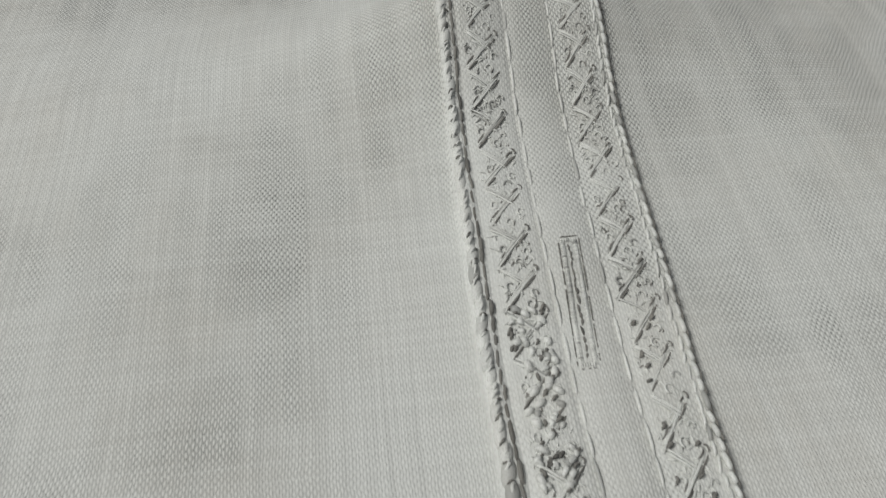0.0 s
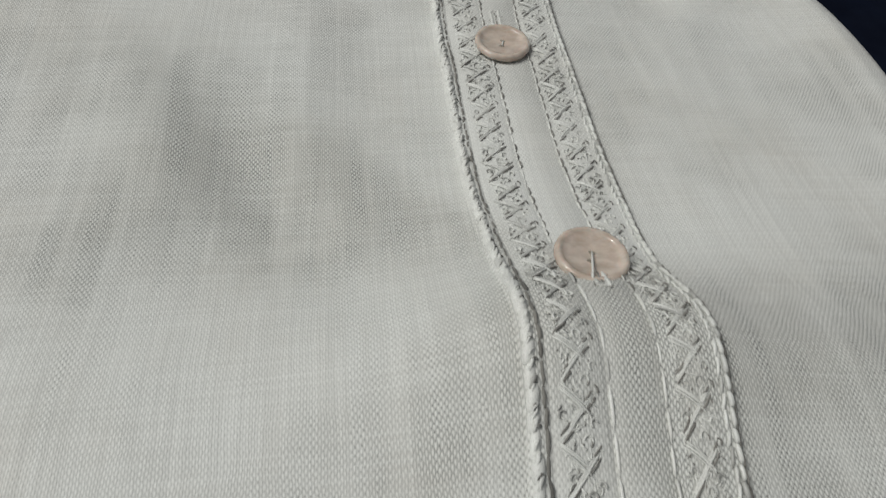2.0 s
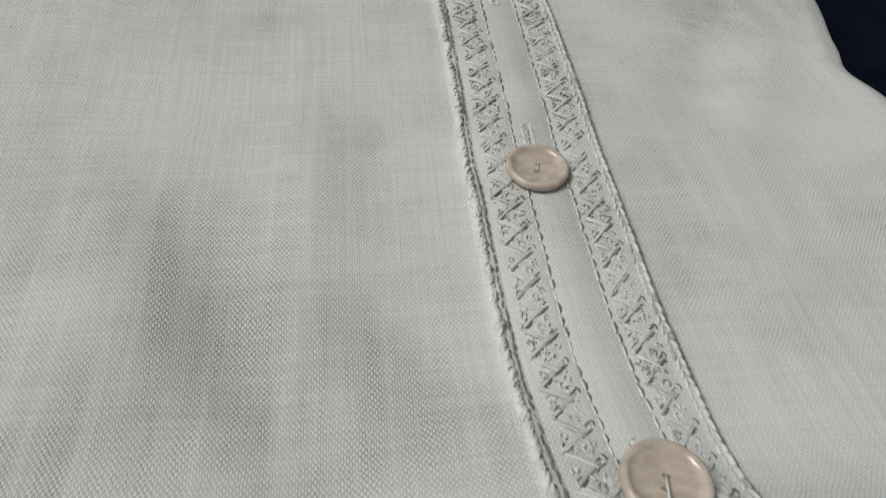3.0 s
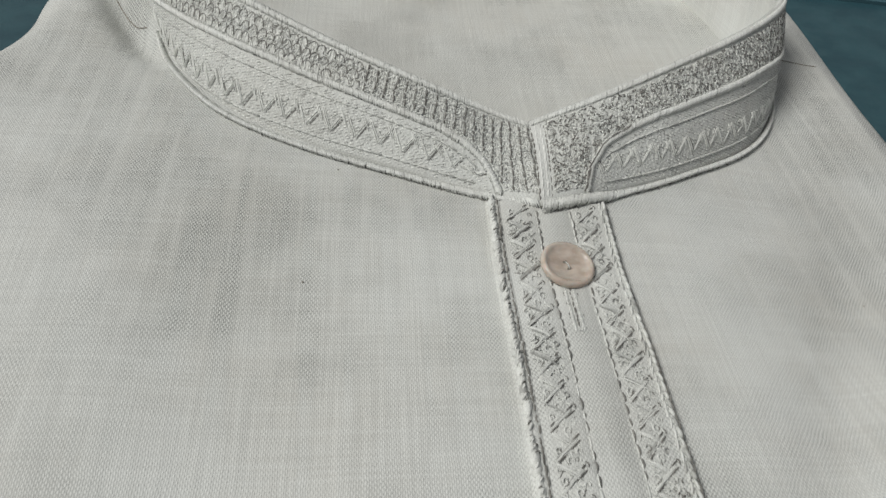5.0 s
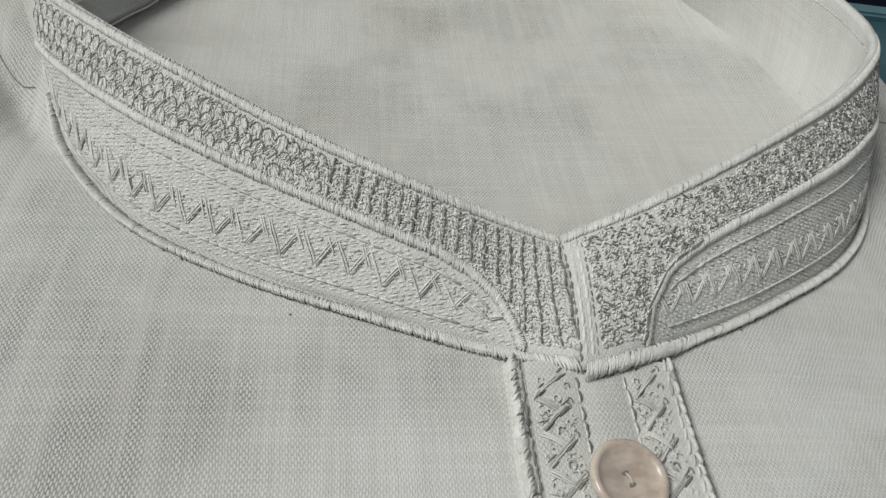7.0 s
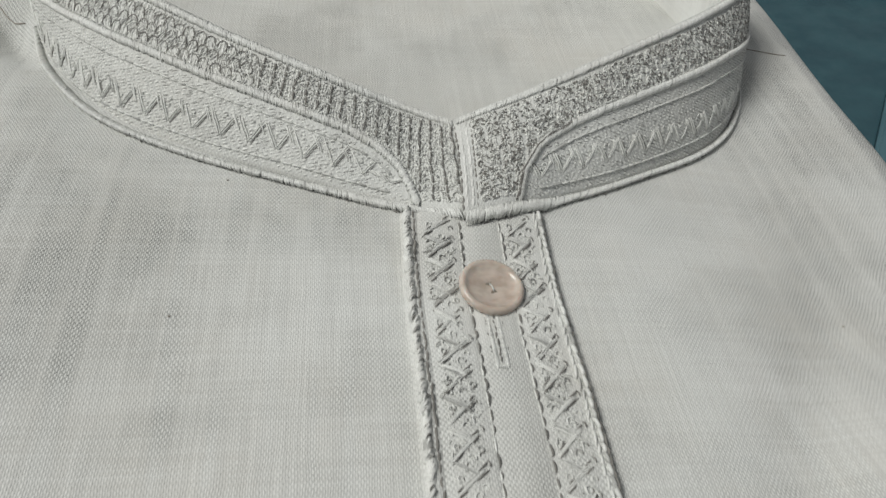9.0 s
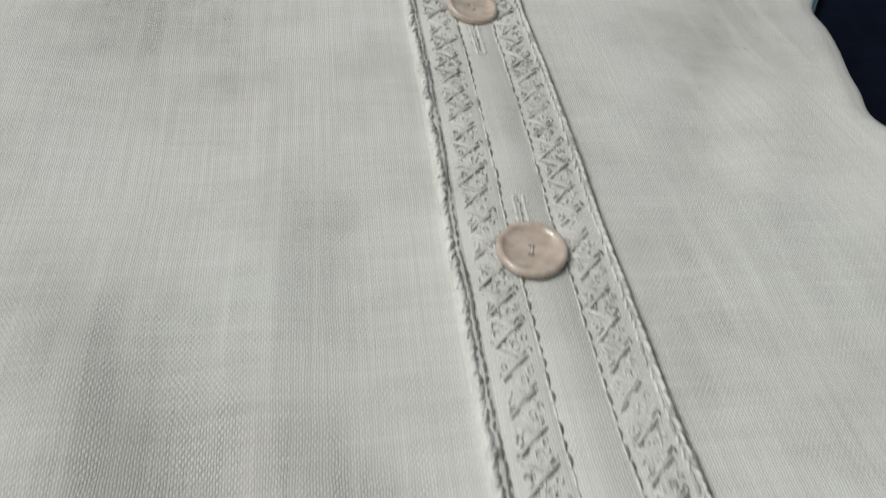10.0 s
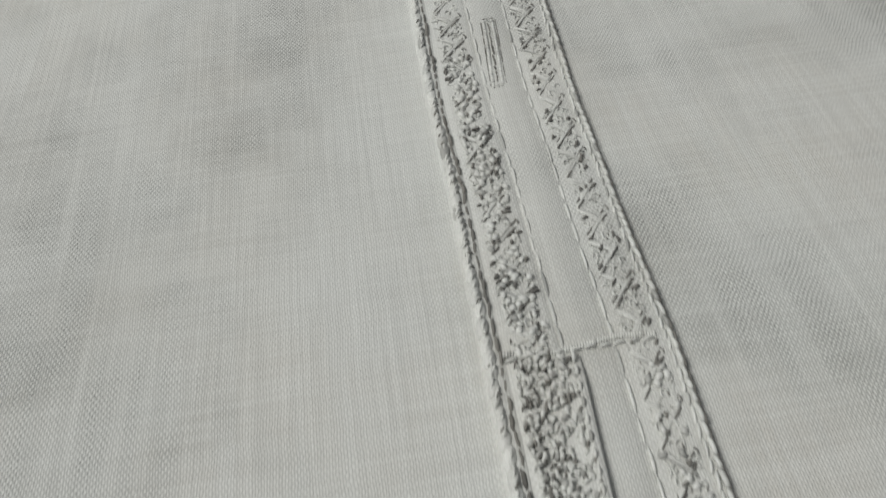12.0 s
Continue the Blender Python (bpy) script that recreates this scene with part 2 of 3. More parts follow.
corner, down, far = Vector((0.242, 0.377, 0)), Vector((-0.550, -0.835, 0)), Vector((-0.96, 0.28, 0))


def board_piece(width0, width1, z0, z1, length):
    """A strip that runs round the board's two near sides, between two distances from its edge."""
    b = bmesh.new()
    ring = []
    for w in (width0, width1):
        c = corner + (down + far).normalized() * w * 1.25
        ring.append([c + down * length, c, c + far * length])
    lo = [[b.verts.new((p.x, p.y, z0)) for p in r] for r in ring]
    hi = [[b.verts.new((p.x, p.y, z1)) for p in r] for r in ring]
    for i in range(2):
        b.faces.new((hi[0][i], hi[0][i + 1], hi[1][i + 1], hi[1][i]))
        for s in (0, 1):
            q = (lo[s][i], lo[s][i + 1], hi[s][i + 1], hi[s][i])
            b.faces.new(q if s == 0 else q[::-1])
        b.faces.new((lo[0][i], lo[1][i], lo[1][i + 1], lo[0][i + 1]))
    for i in (0, 2):
        b.faces.new((lo[0][i], hi[0][i], hi[1][i], lo[1][i]))
    bmesh.ops.recalc_face_normals(b, faces=b.faces)
    bmesh.ops.bevel(b, geom=[e for e in b.edges if abs(e.verts[0].co.z - e.verts[1].co.z) < 1e-6], offset=0.0012, segments=3, affect="EDGES")
    return b


board = new("table_board")
tagged(board, "teal laminated table board with a pale rounded rim", "table")
bm = bmesh.new()
c2 = corner + (down + far).normalized() * 0.016
quad = [c2, c2 + far * 0.9, c2 + far * 0.9 + down * 0.9, c2 + down * 0.9]
top = [bm.verts.new((p.x, p.y, -0.052)) for p in quad]
bot = [bm.verts.new((p.x, p.y, -0.0552)) for p in quad]
bm.faces.new(top), bm.faces.new(bot[::-1])
for i in range(4):
    bm.faces.new((top[i], bot[i], bot[(i + 1) % 4], top[(i + 1) % 4]))
bmesh.ops.recalc_face_normals(bm, faces=bm.faces)
part("top", bm, TEAL, board)
part("rim", board_piece(0.0, 0.0125, -0.0552, -0.0490, 0.9), TEAL_RIM, board, "pale teal rounded rim")


# ---- collar frame ----
def spline(ctrl, n):
    """Catmull-Rom through the points, n samples evenly by length."""
    c = np.asarray(ctrl, float)
    c = np.vstack([2 * c[0] - c[1], c, 2 * c[-1] - c[-2]])
    out = []
    for i in range(1, len(c) - 2):
        t = np.linspace(0, 1, 40, endpoint=False)[:, None]
        p0, p1, p2, p3 = c[i - 1:i + 3]
        out.append(0.5 * (2 * p1 + (p2 - p0) * t + (2 * p0 - 5 * p1 + 4 * p2 - p3) * t ** 2 + (3 * p1 - p0 - 3 * p2 + p3) * t ** 3))
    out.append(c[-2:-1])
    p = np.vstack(out)
    return p


LEFT = ([(-0.7, 168.7, -0.3), (-15.6, 173.9, -2.3), (-36.3, 181.1, 0.5), (-60.8, 190.9, 2.3), (-80.7, 203.5, 3.3), (-94.9, 222.1, 3.4), (-102.8, 241.2, 5.1), (-107.9, 262.7, 2.1), (-106.1, 280.5, 0.1), (-98, 299, -2), (-85, 316, -3), (-38, 331, -8), (0, 341, -12)],
        [(-1.2, 192.4, 5.7), (-12.2, 195.6, 8.6), (-30.8, 200, 15.7), (-53, 211.7, 20.7), (-72.3, 224.4, 24.8), (-89.4, 239.5, 26), (-104.1, 254.7, 26.6), (-113.1, 267.8, 27.1), (-115.1, 286.9, 25), (-105, 312, 21), (-82, 328, 18), (-36, 336, 14), (0, 341, 12)])
RIGHT = ([(-3.2, 167.9, -0.4), (7.5, 171.3, -1), (19.2, 176.9, -4), (35.3, 184.7, -6.6), (58.6, 199.8, -10.2), (73, 216, -12.7), (81.9, 236.5, -15.1), (82.6, 255.3, -16.1), (80.5, 275.2, -16.1), (75, 310, -16), (60, 338, -16), (30, 346, -15), (0, 341, -12)],
         [(-3.0, 193.0, 6.2), (9.1, 196.5, 9.3), (24.1, 203.4, 11.5), (40.6, 212.7, 13.1), (62, 227.4, 13.3), (79.3, 244.6, 11.4), (87.8, 257.2, 11), (89.8, 272.2, 11), (83.8, 291.2, 12), (68, 316, 12), (48, 332, 12), (20, 340, 12), (0, 341, 12)])


class Band:
    """The surface of one half of the stand collar: s millimetres along the neck seam, b from seam (0) to top edge (1)."""

    def __init__(self, ctrl, side):
        self.lo, self.hi, self.side = spline(ctrl[0], 0), spline(ctrl[1], 0), side
        step = np.linalg.norm(np.diff(0.5 * (self.lo + self.hi), axis=0), axis=1)
        self.s = np.concatenate([[0], np.cumsum(step)])
        self.length = self.s[-1]
        self.tall = np.linalg.norm(self.hi - self.lo, axis=1)

    def at(self, s, b, lift=0.0):
        s, b = np.broadcast_arrays(np.asarray(s, float), np.asarray(b, float))
        lo = np.stack([np.interp(s, self.s, self.lo[:, k]) for k in range(3)], -1)
        hi = np.stack([np.interp(s, self.s, self.hi[:, k]) for k in range(3)], -1)
        e = 1.0
        lo2 = np.stack([np.interp(s + e, self.s, self.lo[:, k]) for k in range(3)], -1)
        lo1 = np.stack([np.interp(s - e, self.s, self.lo[:, k]) for k in range(3)], -1)
        n = np.cross(hi - lo, lo2 - lo1) * self.side
        n /= np.linalg.norm(n, axis=-1)[..., None] + 1e-9
        bulge = 1.6 * np.sin(np.pi * np.clip(b, 0, 1))
        return (lo + (hi - lo) * b[..., None] + n * (bulge + lift)[..., None]) * MM

    def height(self, s):
        return np.interp(s, self.s, self.tall)


BL, BR = Band(LEFT, 1), Band(RIGHT, -1)
ring = np.vstack([BL.lo[:, :2], BR.lo[::-1, :2]])
ctr = np.array([-8.0, 255.0])
ring_in = ctr + (ring - ctr) * (0.965 + 0.05 * np.where(ring[:, :1] > 0, smooth(214, 240, ring[:, 1:2]), smooth(266, 290, ring[:, 1:2])))


def inside(poly, p):
    x, y = p[:, 0], p[:, 1]
    hit = np.zeros(len(p), bool)
    a, b = poly, np.roll(poly, -1, axis=0)
    for (x0, y0), (x1, y1) in zip(a, b):
        if y0 != y1:
            hit ^= ((y0 > y) != (y1 > y)) & (x < (x1 - x0) * (y - y0) / (y1 - y0) + x0)
    return hit


# ---- the garment ----
kurta = new("kurta")
tagged(kurta, "off-white linen kurta with embroidered band collar, folded flat", "shirt")

ys = np.arange(-260, 372, 1.6)
us = np.concatenate([np.linspace(-0.08, 0, 7)[:-1], np.linspace(0, 1, 165), np.linspace(1, 1.08, 7)[1:]])
Y, U = np.meshgrid(ys, us, indexing="ij")
xl, xr = edge_left(Y), edge_right(Y)
X = xl + (xr - xl) * np.clip(U, 0, 1)
Z = cloth_z(X, Y)
over = np.maximum(np.maximum(U - 1, -U), 0) / 0.08
X = X + np.sign(U - 0.5) * 2.5 * np.sin(over * math.pi)
hem = -51.8 - 3.0 * smooth(0, 6, (X - 242) * 0.835 - (Y - 377) * 0.55)
ends = np.maximum(1 - smooth(-260, -250, Y), smooth(362, 370, Y))
over = np.maximum(over, ends)
Z = Z + over * (hem - Z)
G = np.stack([X, Y, Z], -1) * MM
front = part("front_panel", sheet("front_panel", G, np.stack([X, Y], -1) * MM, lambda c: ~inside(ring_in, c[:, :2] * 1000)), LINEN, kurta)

# inside of the back, seen through the neck opening
ys, xs = np.arange(166, 356, 2.0), np.arange(-118, 92, 2.0)
Y, X = np.meshgrid(ys, xs, indexing="ij")
Z = -12.4 - 0.055 * np.minimum(X, 0) - 0.034 * np.maximum(X, 0) + 0.00033 * np.minimum(X, 0) ** 2 + 0.9 * bell(Y - 0.02 * X, 327, 3) + 1.2 * np.sin(X / 31) * bell(Y, 260, 60) - 2.0 * smooth(230, 170, Y)
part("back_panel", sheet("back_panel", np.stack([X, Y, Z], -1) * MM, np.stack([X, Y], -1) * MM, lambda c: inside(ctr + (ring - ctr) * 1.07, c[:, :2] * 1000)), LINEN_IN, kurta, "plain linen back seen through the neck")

collars = {}
for band, nm in ((BL, "collar_half"), (BR, "collar_half")):
    S, Bv = np.meshgrid(np.arange(1.6 if band is BL else 0, band.length + 1, 1.2), np.linspace(0, 1, 17), indexing="ij")
    P = band.at(S, Bv)
    H = band.height(S)
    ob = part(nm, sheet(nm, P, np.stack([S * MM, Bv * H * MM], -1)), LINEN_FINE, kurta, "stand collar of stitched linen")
    sol = ob.modifiers.new("thickness", "SOLIDIFY")
    sol.thickness, sol.offset = 0.0016, 0.0
    collars[band] = ob


# ---- placket ----
def on_placket(u, v, lift=0.0):
    """A point u millimetres across and v millimetres along the placket, in metres."""
    u, v, lift = np.broadcast_arrays(np.asarray(u, float), np.asarray(v, float), np.asarray(lift, float))
    x = mid_x(v) + u * np.where(u > 0, 1 - 0.075 * smooth(-70, -120, v), 1.0)
    return np.stack([x, v, cloth_z(x, v) + 1.3 + lift], -1) * MM


rng = np.random.default_rng(7)
LOW, HIGH, TACK = -205.0, 171.0, -152.0


def across(v):
    """Columns of the placket's section: distance across and height over its flat."""
    return np.array([-15.75, -15.65, -15.5, -15.2, -14.5, -13.9, -12.7, -12.4, -12.15, -11.7, -8, -5, -4.2, -3.9, -3.6, 0, 4.0, 4.3, 4.6, 8, 11, 12.6, 13.3, 13.55, 13.6]), np.array(
        [-1.5, -0.9, -0.6, -0.4, -0.2, 0.05, 0.03, -0.25, -0.25, 0.05, 0.1, 0.1, 0.05, -0.12, 0.05, 0.0, 0.05, -0.12, 0.05, 0.1, 0.1, 0.05, 0.05, -0.3, -1.5])


cu, cz = across(0)
vs = np.arange(LOW, HIGH, 1.5)
V, Uu = np.meshgrid(vs, cu, indexing="ij")
pucker = 0.12 * np.sin(V / 1.9 + Uu / 3) * np.sin(Uu / 2.4) + 0.10 * np.sin(V / 5.3)
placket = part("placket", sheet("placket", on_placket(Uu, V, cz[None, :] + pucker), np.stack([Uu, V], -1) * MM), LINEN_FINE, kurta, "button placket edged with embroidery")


def stitch(soup, at, p, q, r, arch=0.35, n=4, wob=0.0, round_ends=False):
    """One stitch from p to q (surface coordinates), arched over the cloth."""
    t = np.linspace(0, 1, n)
    a = p[0] + (q[0] - p[0]) * t + (rng.normal(0, wob, n) if wob else 0)
    b = p[1] + (q[1] - p[1]) * t
    soup.tube(at(a, b, -0.05 + arch * np.sin(np.pi * t) ** 0.7), r * MM, 8 if round_ends else 5, True, round_ends)


# couched cord along the edge: slanting pale lumps, half wrapped by thin grey ties; shade of the gaps and the groove
# beside it painted as dark strands
cord, ties = Soup(), Soup()
v = LOW
while v < HIGH - 2:
    low_part = float(smooth(15, -25, v))
    k = rng.uniform(1.7, 2.7) * (1 + 0.25 * low_part)
    g = rng.normal(0, 0.10)
    fat = rng.uniform(0.80, 1.05)
    t = np.linspace(0, 1, 9)
    lean = rng.uniform(0.35, 0.9)
    cord.tube(on_placket(-14.4 + g + lean * (t - 0.5), v - 0.5 + (k + 1.1) * t, -0.46 + rng.normal(0, .08) + 0.16 * np.sin(np.pi * t)), fat * MM, 9, True, True)
    for _ in range(2):
        q = rng.uniform(0.0, 0.8)
        stitch(cord, on_placket, (-15.0 + g + rng.uniform(0, .5), v + k * q), (-14.0 + g + rng.uniform(-.1, .3), v + k * (q + rng.uniform(.5, .9))), rng.uniform(0.16, 0.28), 0.80, 6, 0.06, True)
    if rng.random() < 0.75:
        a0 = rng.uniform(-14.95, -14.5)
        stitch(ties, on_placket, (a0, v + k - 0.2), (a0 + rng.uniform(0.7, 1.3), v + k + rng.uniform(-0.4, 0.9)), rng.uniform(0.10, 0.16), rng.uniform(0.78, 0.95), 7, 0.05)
    # the groove's shade, as a dark strand
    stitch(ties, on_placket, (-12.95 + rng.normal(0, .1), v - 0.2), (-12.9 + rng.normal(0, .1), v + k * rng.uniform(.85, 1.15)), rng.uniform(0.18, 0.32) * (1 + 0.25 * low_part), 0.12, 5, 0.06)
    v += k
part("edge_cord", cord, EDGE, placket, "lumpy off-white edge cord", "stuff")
part("cord_tie_and_shade", ties, LINE, placket, "thin grey ties of the cord with painted gap and groove shade", "stuff")

# running stitches beside the plain middle strip
for u0 in (-3.95, 4.35):
    line, dark_line = Soup(), Soup()
    v = LOW if u0 > 0 else TACK
    while v < HIGH - 3:
        low_part = float(smooth(5, -20, v))
        k = rng.uniform(2.2, 3.4) * (1 + 0.7 * low_part)
        g = rng.normal(0, 0.07) + (0.4 * float(smooth(0, -40, v)) if u0 < 0 else -0.3 * float(smooth(0, -40, v)))
        stitch(line, on_placket, (u0 + g, v), (u0 + g + rng.normal(0, 0.07), v + k - 0.1), rng.uniform(0.18, 0.27) * (1 + 0.25 * low_part), 0.2, 5)
        if v > -12 and rng.random() < 0.6 + 0.35 * float(smooth(-10, 20, v)):
            stitch(dark_line, on_placket, (u0 + g + 0.22, v + 0.2), (u0 + g + 0.12, v + k * rng.uniform(0.8, 1.05)), rng.uniform(0.16, 0.27), 0.36, 5, 0.05)
        v += k
    part("running_stitch", line, SATIN, placket, "", "stuff")
    part("running_line", dark_line, LINE, placket, "grey line of running stitches", "stuff")

# the two embroidered bands: a pale zigzag whose rising arms are narrow loops edged with painted shade, small hooks
# between
def arc(soup, cu_, cv_, ru, rv, a0, a1, r, lift, n=8):
    t = np.linspace(a0, a1, n)
    soup.tube(on_placket(cu_ + ru * np.cos(t), cv_ + rv * np.sin(t), lift), r * MM, 5)


for u0, u1, lumpy in ((-11.3, -5.3, True), (5.3, 10.9, False)):
    zig, stroke = Soup(), Soup()
    v = HIGH - 8.0
    while v > LOW + 6:
        P = 6.35 + 1.1 * float(smooth(0, -50, v))
        ul, ur = u0 + rng.normal(0, 0.15), u1 + rng.normal(0, 0.2)
        W = ur - ul
        # bright falling arm
        vd = v - 0.50 * P + rng.normal(0, 0.15)
        for o in (-0.32, 0.05, 0.36):
            if rng.random() < 0.92:
                q = rng.uniform(0.70, 0.86)
                stitch(zig, on_placket, (ul + rng.normal(0, .12), v + o), (ul + W * q, v + (vd - v) * q / 0.78 + o * 1.2 + rng.normal(0, 0.1)), rng.uniform(0.14, 0.20), 0.44, 6, 0.05)
        # rising arm across the whole band: pale strands edged with broken dark strokes for their shade
        vu = v + 0.90 * P + rng.normal(0, 0.15)
        for o in (-0.30, 0.05, 0.38):
            stitch(zig, on_placket, (ul + 0.1, v + o), (ur - rng.uniform(0, .3), vu + o), rng.uniform(0.13, 0.18), 0.32, 7, 0.06)
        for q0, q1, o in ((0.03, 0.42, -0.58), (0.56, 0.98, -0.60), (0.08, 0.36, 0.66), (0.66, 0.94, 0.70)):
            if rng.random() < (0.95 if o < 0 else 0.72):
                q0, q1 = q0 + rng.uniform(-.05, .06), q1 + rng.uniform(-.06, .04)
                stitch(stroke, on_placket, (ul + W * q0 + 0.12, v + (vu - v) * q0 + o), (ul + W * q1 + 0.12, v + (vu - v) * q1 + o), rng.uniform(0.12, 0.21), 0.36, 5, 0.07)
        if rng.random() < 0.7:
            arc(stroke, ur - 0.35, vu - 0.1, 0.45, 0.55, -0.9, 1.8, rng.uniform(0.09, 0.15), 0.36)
        # small pale loops between the arms
        for fu, fv, m in ((0.62, 0.05, 0.62), (0.85, 0.30, 0.5), (0.22, 0.45, 0.5)):
            cu_, cv_ = ul + W * fu + rng.normal(0, .2), v + P * fv + rng.normal(0, .25)
            a0 = rng.uniform(-0.6, 0.6)
            arc(zig, cu_, cv_, m, m * 1.2, a0, a0 + rng.uniform(3.0, 4.6), rng.uniform(0.14, 0.20), 0.30)
            if rng.random() < 0.45:
                arc(stroke, cu_ + 0.1, cv_ - 0.15, m * 0.7, m * 0.8, a0 - 1.0, a0 + rng.uniform(0.2, 0.9), rng.uniform(0.08, 0.13), 0.24, 6)
        for _ in range(30):
            c, d, e = rng.uniform(u0 + 0.2, u1 - 0.2), v - rng.uniform(0, P), rng.choice([2.4, 2.2, 0.8]) + rng.normal(0, 0.35)
            m = rng.uniform(0.35, 0.9)
            stitch(zig, on_placket, (c - m * math.cos(e), d - m * math.sin(e)), (c + m * math.cos(e), d + m * math.sin(e)), rng.uniform(0.09, 0.17), 0.26, 4, 0.08)
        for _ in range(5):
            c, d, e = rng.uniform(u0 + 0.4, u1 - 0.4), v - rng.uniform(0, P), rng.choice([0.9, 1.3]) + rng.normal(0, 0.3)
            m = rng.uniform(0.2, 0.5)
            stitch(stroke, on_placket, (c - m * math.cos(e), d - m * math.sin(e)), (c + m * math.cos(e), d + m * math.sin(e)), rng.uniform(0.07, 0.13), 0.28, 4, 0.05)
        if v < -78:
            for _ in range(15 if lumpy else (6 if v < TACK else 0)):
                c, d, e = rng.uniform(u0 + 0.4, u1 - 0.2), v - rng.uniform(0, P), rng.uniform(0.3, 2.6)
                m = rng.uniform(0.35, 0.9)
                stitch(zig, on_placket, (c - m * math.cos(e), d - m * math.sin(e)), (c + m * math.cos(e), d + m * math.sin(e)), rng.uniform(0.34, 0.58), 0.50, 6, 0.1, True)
            # shade of the pits between lumps, as dark strokes
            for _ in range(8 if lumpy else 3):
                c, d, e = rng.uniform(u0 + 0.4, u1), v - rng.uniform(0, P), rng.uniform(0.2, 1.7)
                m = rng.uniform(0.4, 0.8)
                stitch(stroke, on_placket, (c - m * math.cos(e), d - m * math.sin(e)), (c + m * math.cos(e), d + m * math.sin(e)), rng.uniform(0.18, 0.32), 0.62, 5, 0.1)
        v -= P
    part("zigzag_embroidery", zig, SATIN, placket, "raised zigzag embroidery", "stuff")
    part("shade_stroke", stroke, LINE, placket, "painted shade beside the slanted stitches", "stuff")

# chain of slanted stitches along the other edge, and that edge's shade drawn as a dark line
chain, edge_shade_line = Soup(), Soup()
v = LOW
while v < HIGH - 2:
    k = rng.uniform(1.7, 2.7)
    stitch(chain, on_placket, (11.95 + rng.normal(0, .12), v), (12.3 + rng.normal(0, .1), v + k * 1.2), rng.uniform(0.22, 0.3), 0.35, 5)
    stitch(chain, on_placket, (13.25 + rng.normal(0, .06), v + 0.5), (12.95 + rng.normal(0, .08), v + k * 1.25), rng.uniform(0.34, 0.48), 0.3, 6)
    stitch(edge_shade_line, on_placket, (13.62 + rng.normal(0, .05), v), (13.62 + rng.normal(0, .05), v + k * rng.uniform(0.85, 1.15)), rng.uniform(0.17, 0.29), 0.10, 5, 0.04)
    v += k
part("edge_shade", edge_shade_line, LINE, placket, "painted shade along the placket's edge", "stuff")
part("edge_chain", chain, SATIN, placket, "slanted edge stitches", "stuff")


# worked buttonholes: a closed border of short cross stitches round a slit
def buttonhole(u0, v0, v1, half, parent, lean=0.0, edged=0.15):
    border, outline, slit = Soup(), Soup(), Soup()
    corners = np.array([(-half, 0.0), (half, 0.0), (half, 1.0), (-half, 1.0), (-half, 0.0)])
    tall = v1 - v0
    for (a0, b0), (a1, b1) in zip(corners, corners[1:]):
        length = math.hypot(a1 - a0, (b1 - b0) * tall)
        wide = np.array([(b1 - b0) * tall, a0 - a1]) / length
        d = 0.0
        while d < length:
            q = d / length
            cu_, cv_ = u0 + a0 + (a1 - a0) * q, v0 + (b0 + (b1 - b0) * q) * tall
            cu_ += lean * (cv_ - v0) / tall
            m = 0.42 * rng.uniform(0.8, 1.15)
            stitch(border, on_placket, (cu_ - wide[0] * m, cv_ - wide[1] * m), (cu_ + wide[0] * m, cv_ + wide[1] * m), rng.uniform(0.13, 0.19), 0.20, 4)
            if rng.random() < edged:
                e = 0.62
                along = np.array([(a1 - a0), (b1 - b0) * tall]) / length * rng.uniform(0.25, 0.5)
                stitch(outline, on_placket, (cu_ + wide[0] * e - along[0], cv_ + wide[1] * e - along[1]), (cu_ + wide[0] * e + along[0], cv_ + wide[1] * e + along[1]), rng.uniform(0.07, 0.13), 0.14, 4)
            d += 0.33
    # the slit's darkness, painted with dark strokes along it
    v = v0 + 1.0
    while v < v1 - 1.2:
        k = rng.uniform(0.8, 1.8)
        cu_ = u0 + lean * (v - v0) / tall
        stitch(slit, on_placket, (cu_ + rng.normal(0, .12), v), (cu_ + rng.normal(0, .12), v + k), rng.uniform(0.12, 0.26), 0.18, 4)
        v += k
    part("slit_shade", slit, LINE, parent, "painted shade in the slit of a buttonhole", "stuff")
    part("buttonhole_outline", outline, LINE, parent, "", "stuff")
    return part("buttonhole", border, CORD, parent, "narrow worked buttonhole", "stuff")


buttonhole(-1.0, -89.3, -68.4, 0.95, placket, 1.2, 0.75)
buttonhole(-0.6, 64.0, 83.0, 0.9, placket)
buttonhole(-0.2, 130.5, 149.0, 0.9, placket)
buttonhole(0.6, -9.5, 6.0, 0.9, placket)

# bar tack, and the free edge of the overlap below it
tack = Soup()
for u in np.arange(-12.4, 10.6, 0.42):
    y = TACK + 0.5 * math.sin(u / 3.1)
    stitch(tack, on_placket, (u, y - 0.6), (u + 0.3, y + 0.6), 0.24, 0.6, 4)
for u in np.arange(-12.4, 10.0, 2.3):
    stitch(tack, on_placket, (u, TACK - 0.75 + rng.normal(0, .1)), (u + 2.2, TACK - 0.7), 0.24, 0.75, 5)
part("bar_tack", tack, SATIN, placket, "", "stuff")
vs = np.arange(LOW, TACK - 0.6, 1.5)
fu = np.array([-12.2, -11.9, -9, -6, -3, -1.9, -1.6, -1.55])
fz = np.array([0.0, 0.35, 0.5, 0.8, 1.25, 1.55, 1.2, -0.2])
V, Uu = np.meshgrid(vs, fu, indexing="ij")
Uu = Uu + np.where(Uu > -4, -0.045 * (TACK - V), 0)
